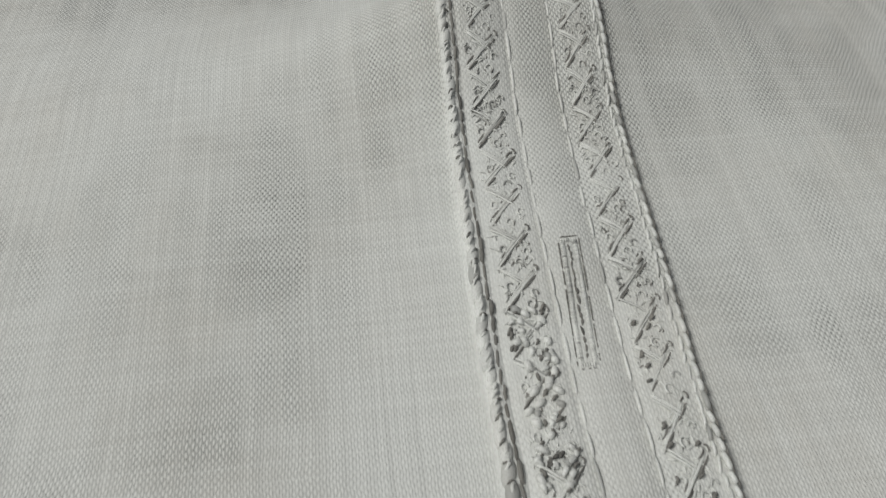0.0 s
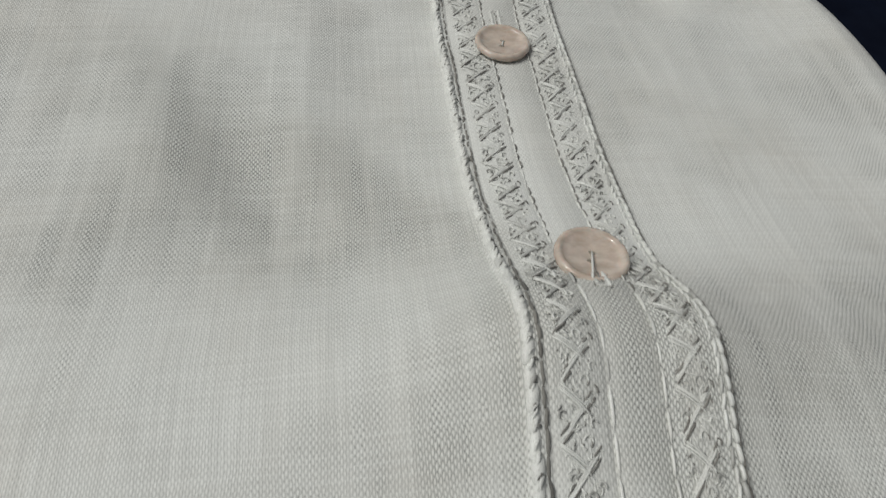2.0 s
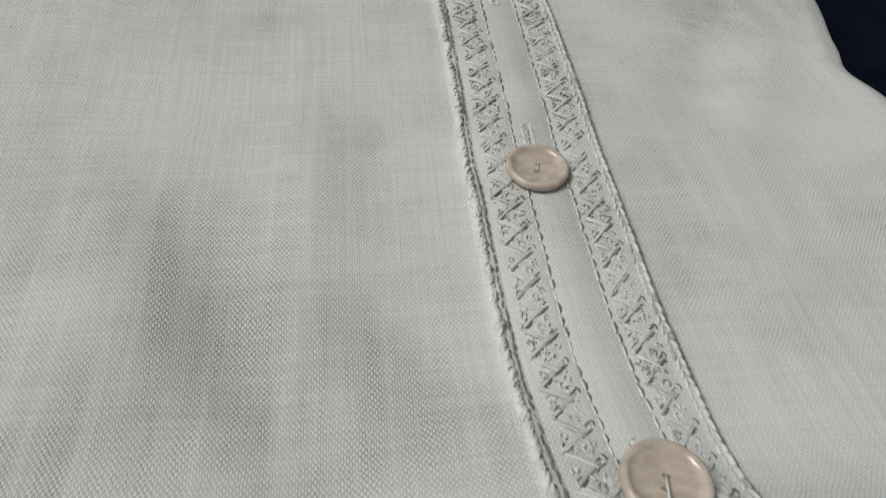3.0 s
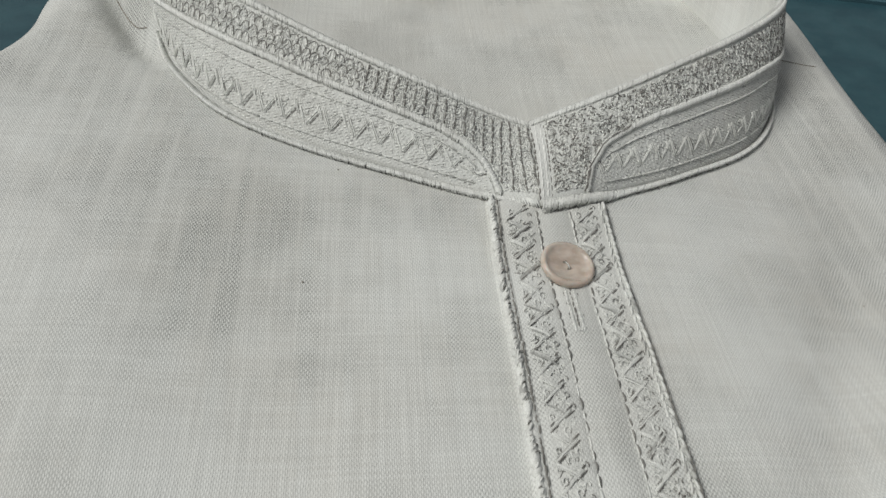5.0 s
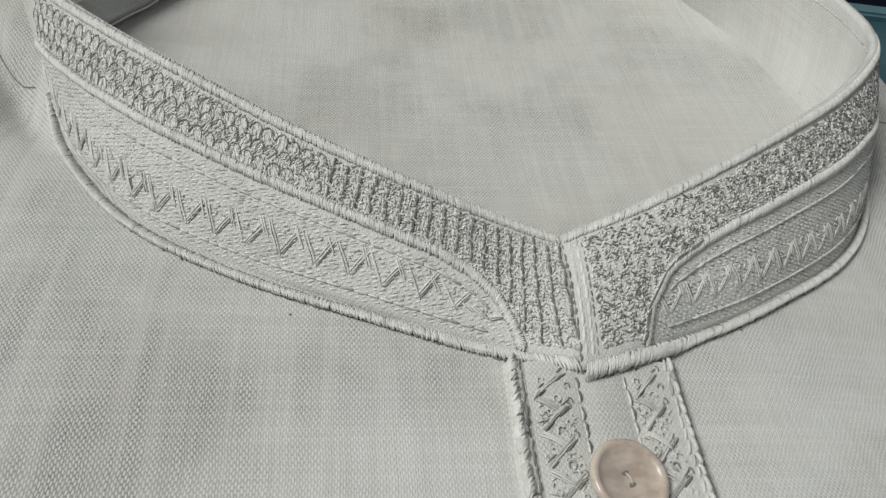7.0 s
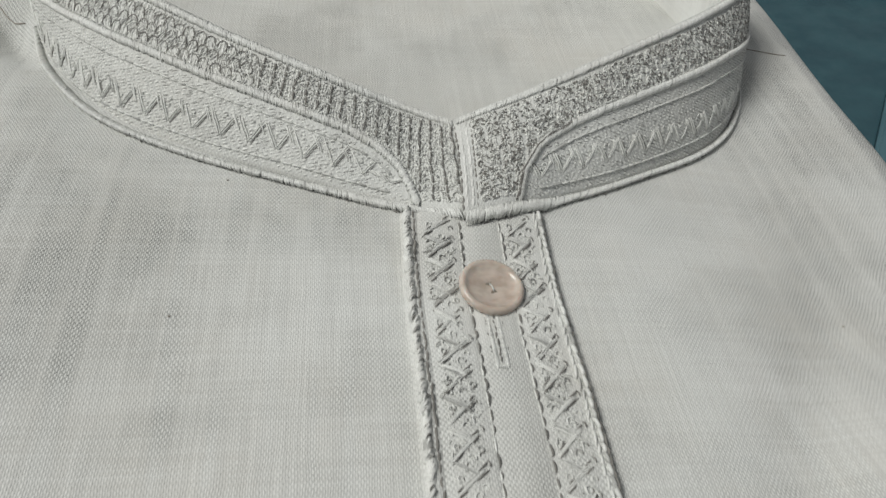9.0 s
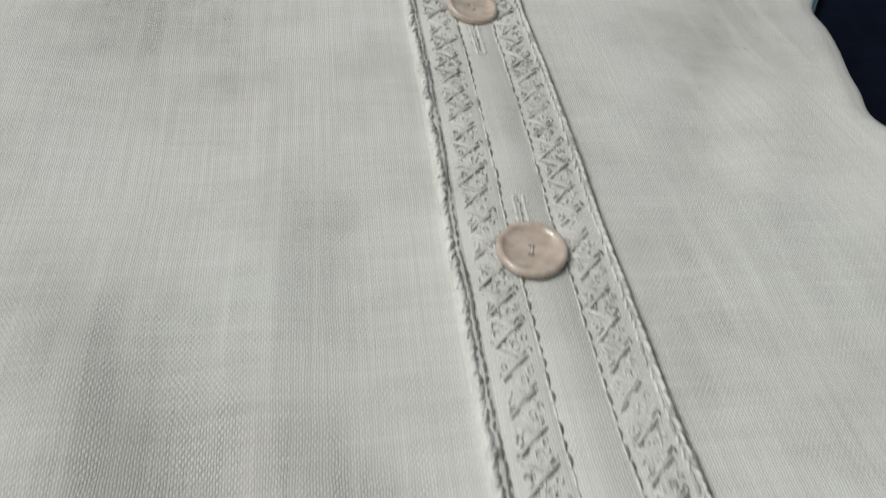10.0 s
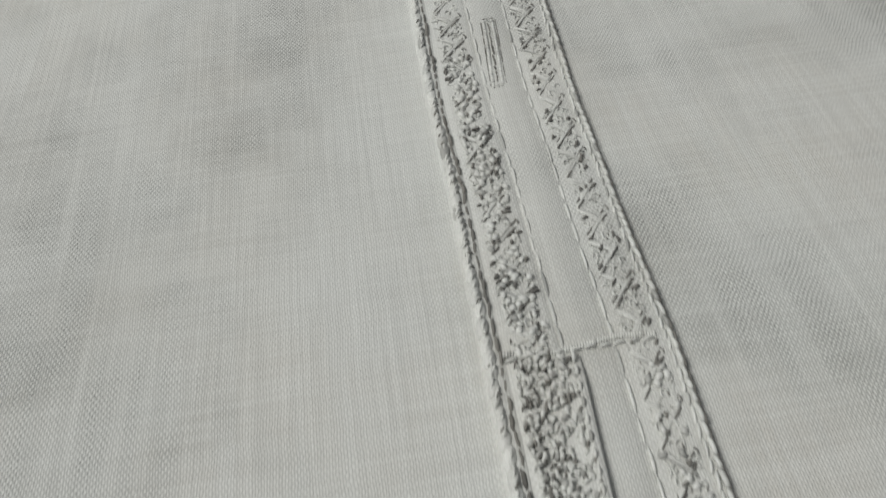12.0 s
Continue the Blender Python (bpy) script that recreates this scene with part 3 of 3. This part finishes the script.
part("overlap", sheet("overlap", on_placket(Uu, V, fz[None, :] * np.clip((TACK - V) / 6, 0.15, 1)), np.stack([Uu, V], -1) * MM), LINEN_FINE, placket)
blobs = Soup()
for _ in range(560):
    c, d, e = rng.uniform(-11.4, -3.2), rng.uniform(LOW, TACK - 1.5), rng.uniform(0.2, 2.8)
    m = rng.uniform(0.35, 0.9)
    stitch(blobs, on_placket, (c - m * math.cos(e), d - m * math.sin(e)), (c + m * math.cos(e), d + m * math.sin(e)), rng.uniform(0.25, 0.4), 1.45, 5, 0.1)
for i in range(20):
    stitch(blobs, on_placket, (-2.7 - 0.045 * 2.4 * i, TACK - 1 - 2.4 * i), (-2.8 - 0.045 * 2.4 * (i + 1), TACK - 3.2 - 2.4 * i), 0.28, 1.8, 5)
# dark strokes among the knots paint the shade of their pits
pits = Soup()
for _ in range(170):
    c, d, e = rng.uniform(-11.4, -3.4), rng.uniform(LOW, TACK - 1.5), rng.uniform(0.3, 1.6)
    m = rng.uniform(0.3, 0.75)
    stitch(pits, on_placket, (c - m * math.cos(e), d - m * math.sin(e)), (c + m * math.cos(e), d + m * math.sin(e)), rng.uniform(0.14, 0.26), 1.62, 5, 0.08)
part("overlap_pit_shade", pits, LINE, placket, "", "stuff")
part("overlap_embroidery", blobs, THREAD, placket, "raised knotted embroidery", "stuff")


# ---- buttons ----
def button(u, v, tilt_x, tilt_y, turn):
    """A dished resin button with two holes, sewn on with thread."""
    prof = [(0.0, 0.75), (1.0, 0.78), (2.4, 0.95), (3.6, 1.15), (4.35, 1.32), (4.7, 1.62), (5.05, 1.86), (5.4, 1.86), (5.7, 1.66), (5.84, 1.3), (5.86, 0.85), (5.75, 0.45), (5.4, 0.18), (4.6, 0.0), (2.5, -0.15), (0.0, -0.2)]
    b = bmesh.new()
    n = 48
    rings = []
    for r, z in prof:
        if r == 0:
            rings.append([b.verts.new((0, 0, z * MM))])
        else:
            rings.append([b.verts.new((1.06 * r * MM * math.cos(2 * math.pi * i / n), 1.06 * r * MM * math.sin(2 * math.pi * i / n), z * MM)) for i in range(n)])
    for lo, hi in zip(rings, rings[1:]):
        for i in range(n):
            j = (i + 1) % n
            if len(lo) == 1:
                b.faces.new((lo[0], hi[i], hi[j]))
            elif len(hi) == 1:
                b.faces.new((lo[j], lo[i], hi[0]))
            else:
                b.faces.new((lo[i], hi[i], hi[j], lo[j]))
    bmesh.ops.recalc_face_normals(b, faces=b.faces)
    for f in b.faces:
        f.smooth = True
    ob = part("button", b, RESIN, kurta, "pale pinkish resin button with sewn thread")
    p = on_placket(u, v, 0.0)
    slope = math.atan2(float(mid_z(v + 3) - mid_z(v - 3)), 6)
    ob.matrix_world = Matrix.Translation((p[0], p[1], p[2] + 0.45 * MM)) @ pose(0, 0, 0, math.degrees(slope) + tilt_x, tilt_y, 0) @ pose(0, 0, 0, 0, 0, turn)
    # no openings: solid discs whose dark colour gives the shade of two holes
    holes = bmesh.new()
    for sg in (-1, 1):
        bmesh.ops.create_cone(holes, cap_ends=True, segments=14, radius1=0.72 * MM, radius2=0.72 * MM, depth=0.5 * MM, matrix=pose(sg * 1.3 * MM, 0, 0.56 * MM))
    part("hole", holes, SEAM, ob, "dark discs painted in for the shaded sewing holes")
    s = Soup()
    for o in (-0.1,):
        t = np.linspace(0, 1, 7)
        s.tube(np.stack([(-1.0 + 2.0 * t), np.full(7, o), 0.78 + 0.38 * np.sin(np.pi * t)], -1) * MM, 0.13 * MM, 5)
    part("sewing_thread", s, SATIN, ob)
    shank = Soup()
    for o in range(5):
        a = o * 1.3
        shank.tube(np.array([(0.7 * math.cos(a), 0.7 * math.sin(a), 0.0), (0.6 * math.cos(a + .8), 0.6 * math.sin(a + .8), -1.1), (0.7 * math.cos(a + 1.2), 0.7 * math.sin(a + 1.2), -1.5)]) * MM, 0.22 * MM, 5)
    part("shank_thread", shank, THREAD, ob)
    return ob


b1 = button(0.7, -2.0, 19, 4, 70)
button(-1.1, 68.0, 2, 2, 75)
button(0.3, 148.0, 6, 11, 115)
loose = Soup()
loose.tube(np.array([(0.9, 0, 1.2), (-1.0, 0.1, 1.5), (-3.2, 0.3, 1.95), (-5.3, 0.4, 2.0), (-5.9, 0.5, 1.3), (-6.0, 0.5, -0.4)]) * MM, 0.2 * MM, 6)
part("loose_thread", loose, SATIN, b1, "sewing thread laid over the rim").rotation_euler[2] = radians(10)


# ---- collar embroidery ----
def piping(band, s):
    """How high the inner piping runs on the collar."""
    if band is BL:
        return np.interp(s, [10, 10.6, 11.7, 14.5, 18, 20, 26, 36, 50, 75, 95, 110, 125], [0.0, 0.10, 0.20, 0.36, 0.45, 0.49, 0.555, 0.58, 0.60, 0.605, 0.59, 0.56, 0.51])
    return np.interp(s, [13.0, 13.6, 14.4, 18, 20.5, 28, 36.5, 56.5, 86, 102, 120], [0.0, 0.10, 0.27, 0.45, 0.505, 0.56, 0.585, 0.595, 0.59, 0.55, 0.54])


def satin(band, path, half, pitch, lift, r, slant=0.25, over=False):
    """A cord of close cross stitches along a path of (s, b) pairs."""
    s = Soup()
    pa = np.asarray(path, float)
    h = band.height(pa[:, 0])
    step = np.hypot(np.diff(pa[:, 0]), np.diff(pa[:, 1]) * h[1:])
    length = np.concatenate([[0], np.cumsum(step)])
    d = 0.0
    while d < length[-1]:
        c = np.array([np.interp(d, length, pa[:, k]) for k in (0, 1)])
        e = np.array([np.interp(d + 0.4, length, pa[:, k]) for k in (0, 1)]) - np.array([np.interp(d - 0.4, length, pa[:, k]) for k in (0, 1)])
        hh = float(band.height(c[0]))
        t = np.array([e[0], e[1] * hh])
        t /= np.linalg.norm(t) + 1e-9
        m0 = np.array([-t[1], t[0]])
        w = half * rng.uniform(0.84, 1.18)
        slant_now = slant + rng.normal(0, 0.13)
        m = m0 + slant_now * t
        k = np.linspace(-1, 1, 6)
        off = rng.normal(0, 0.05)
        ss, bb = c[0] + m[0] * w * k + off * t[0], c[1] + (m[1] * w * k) / hh
        pts = band.at(ss, bb, 0.75 + lift * np.sqrt(np.clip(1 - k ** 2, 0, 1)))
        if over:
            rest = cloth_z(pts[:, 0] / MM, pts[:, 1] / MM) + 0.1 + 0.9 * lift * np.sqrt(np.clip(1 - k ** 2, 0, 1))
            pts[:, 2] = np.maximum(pts[:, 2], rest * MM)
        s.tube(pts, r * rng.uniform(0.85, 1.15) * MM, 5)
        d += pitch * rng.uniform(0.85, 1.15)
    return s


for band in (BL, BR):
    ob, end = collars[band], 128.0
    at = band.at
    front = 2.4 if band is BL else 0.6
    ss = np.arange(front, end, 1.0)
    part("top_cord", satin(band, [(x, 0.965) for x in ss], 1.05, 0.26, 0.62, 0.20), CORD, ob, "satin-stitched top cord", "stuff")
    part("seam_cord", satin(band, [(x, -0.02 - (0.045 * float(smooth(6, 20, x)) if band is BL else 0.0)) for x in ss], 1.4, 0.25, 1.2, 0.21, 0.25, True), CORD, ob, "satin-stitched cord along the neck seam", "stuff")
    s0 = 10.0 if band is BL else 13.0
    ms = np.concatenate([np.linspace(s0, 24, 60), np.arange(24.5, end, 1.0)])
    if band is BR:
        # the curve's shadowed side, painted as dark strokes across the cord
        shade = Soup()
        for x in np.concatenate([np.linspace(13.2, 15, 26), np.arange(15.1, 27, 0.3)]):
            if rng.random() < 0.8:
                H = float(band.height(x))
                b = max(float(piping(band, np.array(x))), 0.05)
                t = np.linspace(-1, 1, 5)
                shade.tube(band.at(x - 0.55 + 0.55 * t, b + 0.35 / H + 0.55 * t / H, 1.55), rng.uniform(0.10, 0.17) * MM, 5)
        part("cord_shade", shade, LINE, ob, "painted shade over the curved cord", "stuff")
    part("inner_cord", satin(band, list(zip(ms, np.maximum(piping(band, ms), 0.05))), 1.05, 0.26, 0.72, 0.20), CORD, ob, "curved satin-stitched cord", "stuff")

    # close knotted fill above the inner cord and in front of its curve, in leaning columns
    fill, rule = Soup(), Soup()
    pitch = 2.7
    for col in range(int(end / pitch)):
        x0 = (1.5 if band is BL else 4.0) + col * pitch
        far = float(smooth(44, 56, x0)) if band is BL else 0.0
        low = float(piping(band, np.array(x0 + 1))) + 1.4 / float(band.height(x0)) if x0 + 1 > s0 - 0.8 else 0.10
        H = float(band.height(x0))
        y, top = low * H, 0.91 * H
        slope = 0.05 if band is BL else -0.03
        bend, ph = rng.uniform(0.06, 0.18), rng.uniform(0, 6)
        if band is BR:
            # painted shade of the pits between the knots, sloping with them
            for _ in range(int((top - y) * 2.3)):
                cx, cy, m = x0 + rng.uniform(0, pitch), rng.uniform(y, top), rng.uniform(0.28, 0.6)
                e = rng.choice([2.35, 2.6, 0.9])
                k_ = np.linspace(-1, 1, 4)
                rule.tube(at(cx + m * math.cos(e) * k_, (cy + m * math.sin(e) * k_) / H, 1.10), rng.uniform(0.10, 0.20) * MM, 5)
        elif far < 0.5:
            # the groove between two columns, its shade painted as a grey line
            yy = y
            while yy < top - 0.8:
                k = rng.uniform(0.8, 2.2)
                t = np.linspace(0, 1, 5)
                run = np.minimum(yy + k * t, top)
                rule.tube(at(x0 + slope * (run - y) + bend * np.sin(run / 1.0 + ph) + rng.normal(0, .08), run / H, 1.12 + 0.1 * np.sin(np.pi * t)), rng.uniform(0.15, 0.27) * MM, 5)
                yy += k + rng.uniform(0.0, 0.35)
        while y < top:
            for side in np.linspace(0.55, pitch - 0.5, 4):
                cx = x0 + side + slope * (y - low * H) + bend * math.sin(y / 1.0 + ph) + rng.normal(0, 0.12)
                e = (rng.uniform(0.2, 1.5) if int(side * 3) % 2 else rng.uniform(1.6, 3.0)) if far < 0.5 else rng.normal(0.9 if int(y / 2.6) % 2 else 2.2, 0.25)
                m = rng.uniform(0.26, 0.5) * (1 + 0.5 * far)
                cy = y + rng.uniform(-.2, .2)
                p, q = (cx - m * math.cos(e), (cy - m * math.sin(e)) / H), (cx + m * math.cos(e), (cy + m * math.sin(e)) / H)
                t = np.linspace(0, 1, 4)
                fill.tube(at(p[0] + (q[0] - p[0]) * t, p[1] + (q[1] - p[1]) * t, 0.78 + rng.uniform(0.06, 0.42 - 0.22 * far) * np.sin(np.pi * t)), rng.uniform(0.14, 0.22) * MM, 5)
            y += rng.uniform(0.5, 0.75)
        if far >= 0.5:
            # thin grey arcs, painted groove shade that parts the fill into scales
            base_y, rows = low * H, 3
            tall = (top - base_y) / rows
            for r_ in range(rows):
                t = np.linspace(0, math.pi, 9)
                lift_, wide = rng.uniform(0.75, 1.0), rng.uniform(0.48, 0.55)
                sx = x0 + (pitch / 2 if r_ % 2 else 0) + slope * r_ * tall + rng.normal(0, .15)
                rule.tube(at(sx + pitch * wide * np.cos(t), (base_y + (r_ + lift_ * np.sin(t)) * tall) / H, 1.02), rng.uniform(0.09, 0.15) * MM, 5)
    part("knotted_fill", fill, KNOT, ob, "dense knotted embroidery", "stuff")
    part("parting_shade", rule, LINE, ob, "painted shade of the fill's pits and grooves", "stuff")

    # ribbed ground of the lower panel, its rows slanting across the collar
    ribs, gaps = Soup(), Soup()
    for row, c in enumerate(np.arange(2.0, 80, 0.78)):
        x = s0 + 1 + 0.7 * (row % 2)
        while x < end - 2:
            k = rng.uniform(0.9, 1.7)
            H = float(band.height(x))
            y = c - 0.47 * (x - s0)
            if 1.8 < y < (float(piping(band, np.array(x))) * H - 1.5):
                t = np.linspace(0, 1, 4)
                ribs.tube(at(x + k * t, (y - 0.47 * k * t + rng.normal(0, 0.06)) / H, 0.62 + 0.12 * np.sin(np.pi * t)), rng.uniform(0.20, 0.27) * MM, 4)
                # shade between two rows of ribs, painted as a thin dark dash
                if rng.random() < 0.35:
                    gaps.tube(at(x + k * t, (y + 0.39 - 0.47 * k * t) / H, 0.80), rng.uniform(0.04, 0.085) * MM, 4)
            x += k + 0.08
    part("ribbed_ground", ribs, RIB, ob, "", "stuff")
    part("rib_gap_shade", gaps, LINE, ob, "", "stuff")

    # zigzag along the lower panel: bright paired falling strokes, rising ones edged with painted shade, small chevrons
    # inside
    zig, dark = Soup(), Soup()
    way = 1.0 if band is BL else -1.0
    x, half = s0 + 6, 3.15
    while x < end - 5:
        H = float(band.height(x))
        b0 = 0.20 - (0.06 * float(smooth(40, 90, x)) if band is BL else 0.05 * float(smooth(30, 70, x)))
        b1 = min(b0 + 5.4 / H, float(piping(band, np.array(x))) - 0.14)
        t = np.linspace(0, 1, 6)
        xa, xb = x + rng.normal(0, 0.15), x + way * half
        for o, q in ((-0.30, 1.0), (0.30, 1.0), (1.30, 0.62), (1.75, 0.55)):
            if rng.random() < 0.92:
                low_b = b1 - (b1 - b0) * q
                zig.tube(at(xa + o * way + (xb - xa) * (1 - q + q * t) + rng.normal(0, 0.06), low_b + (b1 - low_b) * t + rng.normal(0, 0.003, 6), 0.86 + 0.20 * np.sin(np.pi * t)), rng.uniform(0.13, 0.17) * MM, 6)
        xc = x - way * half
        for o in (0.0, 0.5):
            zig.tube(at(xa + o + (xc - xa) * t, b0 + (b1 - b0) * t + rng.normal(0, 0.003, 6), 0.82 + 0.14 * np.sin(np.pi * t)), rng.uniform(0.13, 0.17) * MM, 5)
        # dark strands for the shaded side of the strokes
        t2 = np.linspace(rng.uniform(0, .15), rng.uniform(0.6, 1), 5)
        dark.tube(at(xa - 0.25 + (xc - xa) * t2, b0 - 0.014 + (b1 - b0) * t2, 0.88), rng.uniform(0.07, 0.13) * MM, 5)
        if rng.random() < (0.3 if band is BL else 0.85):
            t2 = np.linspace(rng.uniform(0, .3), rng.uniform(0.6, 1), 5)
            dark.tube(at(xa - 0.8 * way + (xb - xa) * t2, b0 + (b1 - b0) * t2, 0.90), rng.uniform(0.07, 0.13) * MM, 5)
        for _ in range(4):
            c, d, e, m = x + rng.uniform(-0.5, 0.5) * half, rng.uniform(b0 + 0.05, b1), rng.uniform(0, 3.1), rng.uniform(0.2, 0.5)
            k_ = np.linspace(-1, 1, 4)
            zig.tube(at(c + m * math.cos(e) * k_, d + m * math.sin(e) * k_ / H, 0.84 + 0.25 * (1 - k_ ** 2)), rng.uniform(0.12, 0.17) * MM, 5)
        x += 2 * half * rng.uniform(0.96, 1.04)
    part("zigzag_embroidery", zig, RIB, ob, "raised pale zigzag embroidery", "stuff")
    part("zigzag_shade", dark, LINE, ob, "", "stuff")

    # grey stitching that shows under the seam cord, and the cord's shadow painted with the same strands
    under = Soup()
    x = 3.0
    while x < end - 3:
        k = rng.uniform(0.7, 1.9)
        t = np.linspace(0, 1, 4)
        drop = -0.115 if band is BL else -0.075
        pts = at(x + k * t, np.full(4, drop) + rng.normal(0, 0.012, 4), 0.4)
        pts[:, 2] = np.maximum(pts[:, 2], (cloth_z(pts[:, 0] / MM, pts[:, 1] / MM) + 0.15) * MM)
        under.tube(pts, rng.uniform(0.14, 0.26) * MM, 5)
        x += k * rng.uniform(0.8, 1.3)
    part("seam_stitch_shade", under, LINE, ob, "", "stuff")

    # thin outlines inside the lower panel
    for rise in (-0.13, None):
        line = Soup()
        x = s0 + 6
        while x < end - 3:
            k = rng.uniform(1.8, 2.8)
            t = np.linspace(0, 1, 5)
            run = x + (k + 0.1) * t
            b = piping(band, run) + rise if rise else np.full(5, 0.115)
            line.tube(at(run, b, 0.92 + 0.12 * np.sin(np.pi * t)), 0.24 * MM, 5)
            x += k
        part("outline_stitch", line, SATIN, ob, "", "stuff")

# upright chain-stitched strip at the collar's front opening
strip, edge = Soup(), Soup()
for s_ in (1.15, 2.55):
    y = 1.4
    while y < 22.5:
        k_ = rng.uniform(1.9, 2.9)
        t = np.linspace(0, 1, 8)
        strip.tube(BR.at(s_ + rng.normal(0, .08) + 0.25 * (t - 0.5), (y + (k_ + 0.4) * t) / 24.5, 0.55 + 0.10 * np.sin(np.pi * t)), rng.uniform(0.30, 0.40) * MM, 8, True, True)
        y += k_
# painted shade of the opening's gap and the groove, and a dashed dark line
for s_, most in ((0.05, 0.36), (1.85, 0.10), (3.45, 0.28)):
    y = 1.2
    while y < 22:
        k_ = rng.uniform(1.0, 2.4)
        t = np.linspace(0, 1, 4)
        edge.tube(BR.at(s_ + rng.normal(0, .08, 4), (y + k_ * t) / 24.5, 0.72), rng.uniform(0.5, 1.0) * most * MM, 5)
        y += k_ * rng.uniform(0.95, 1.3)
part("strip_shade_and_dashes", edge, LINE, collars[BR], "", "stuff")
part("front_strip", strip, CORD, collars[BR], "chain-stitched strip at the opening", "stuff")

# stitched neck seam inside the back
for band, first in ((BL, 100), (BR, 30)):
    seam = Soup()
    run = np.arange(first, band.length, 2.0)
    lo = np.stack([np.interp(run, band.s, band.lo[:, k]) for k in range(3)], -1)
    toward = np.array([-8, 255, 0]) - lo
    toward[:, 2] = 0
    toward /= np.linalg.norm(toward, axis=1)[:, None]
    lo = lo + toward * 1.4
    lo[:, 2] += 0.35
    seam.tube(lo * MM, (0.3 if band is BL else 0.75) * MM, 8)
    part("neck_seam", seam, LINEN_FINE, collars[band], "", "stuff")

# topstitching on the collar's lining
for band in (BL, BR):
    top = Soup()
    x = 84.0
    while x < band.length - 4:
        k = rng.uniform(1.8, 2.4)
        t = np.linspace(0, 1, 4)
        top.tube(band.at(x + (k - 0.35) * t, np.full(4, 0.86), -0.82 - 0.14 * np.sin(np.pi * t)), 0.17 * MM, 5)
        x += k
    part("topstitching", top, THREAD, collars[band], "", "stuff")

# shoulder seams
for pts in ([(-131.5, 251.5), (-127.3, 255.5), (-124.8, 260), (-122.2, 260.3), (-116.2, 251.5), (-112, 246.5), (-108, 244)], [(90, 258), (96, 256.5), (101, 254.5), (106, 253)]):
    sm = Soup()
    c = spline([(x, y, 0) for x, y in pts], 0)[::6]
    c[:, 2] = cloth_z(c[:, 0], c[:, 1]) + 0.12
    sm.tube(c * MM, 0.16 * MM, 5)
    part("shoulder_seam", sm, SEAM, kurta, "dark shoulder seam line", "stuff")

# a few dark flecks spun into the linen
flecks = Soup()
for x, y in ((-51, 180), (-57.5, 143.5), (70, 143)):
    z = float(cloth_z(np.array(float(x)), np.array(float(y))))
    flecks.tube(np.array([(x - .25, y, z + .02), (x, y + .1, z + .12), (x + .25, y + .1, z + .02)]) * MM, 0.2 * MM, 5)
part("fleck", flecks, SEAM, kurta, "dark flecks in the cloth", "stuff")
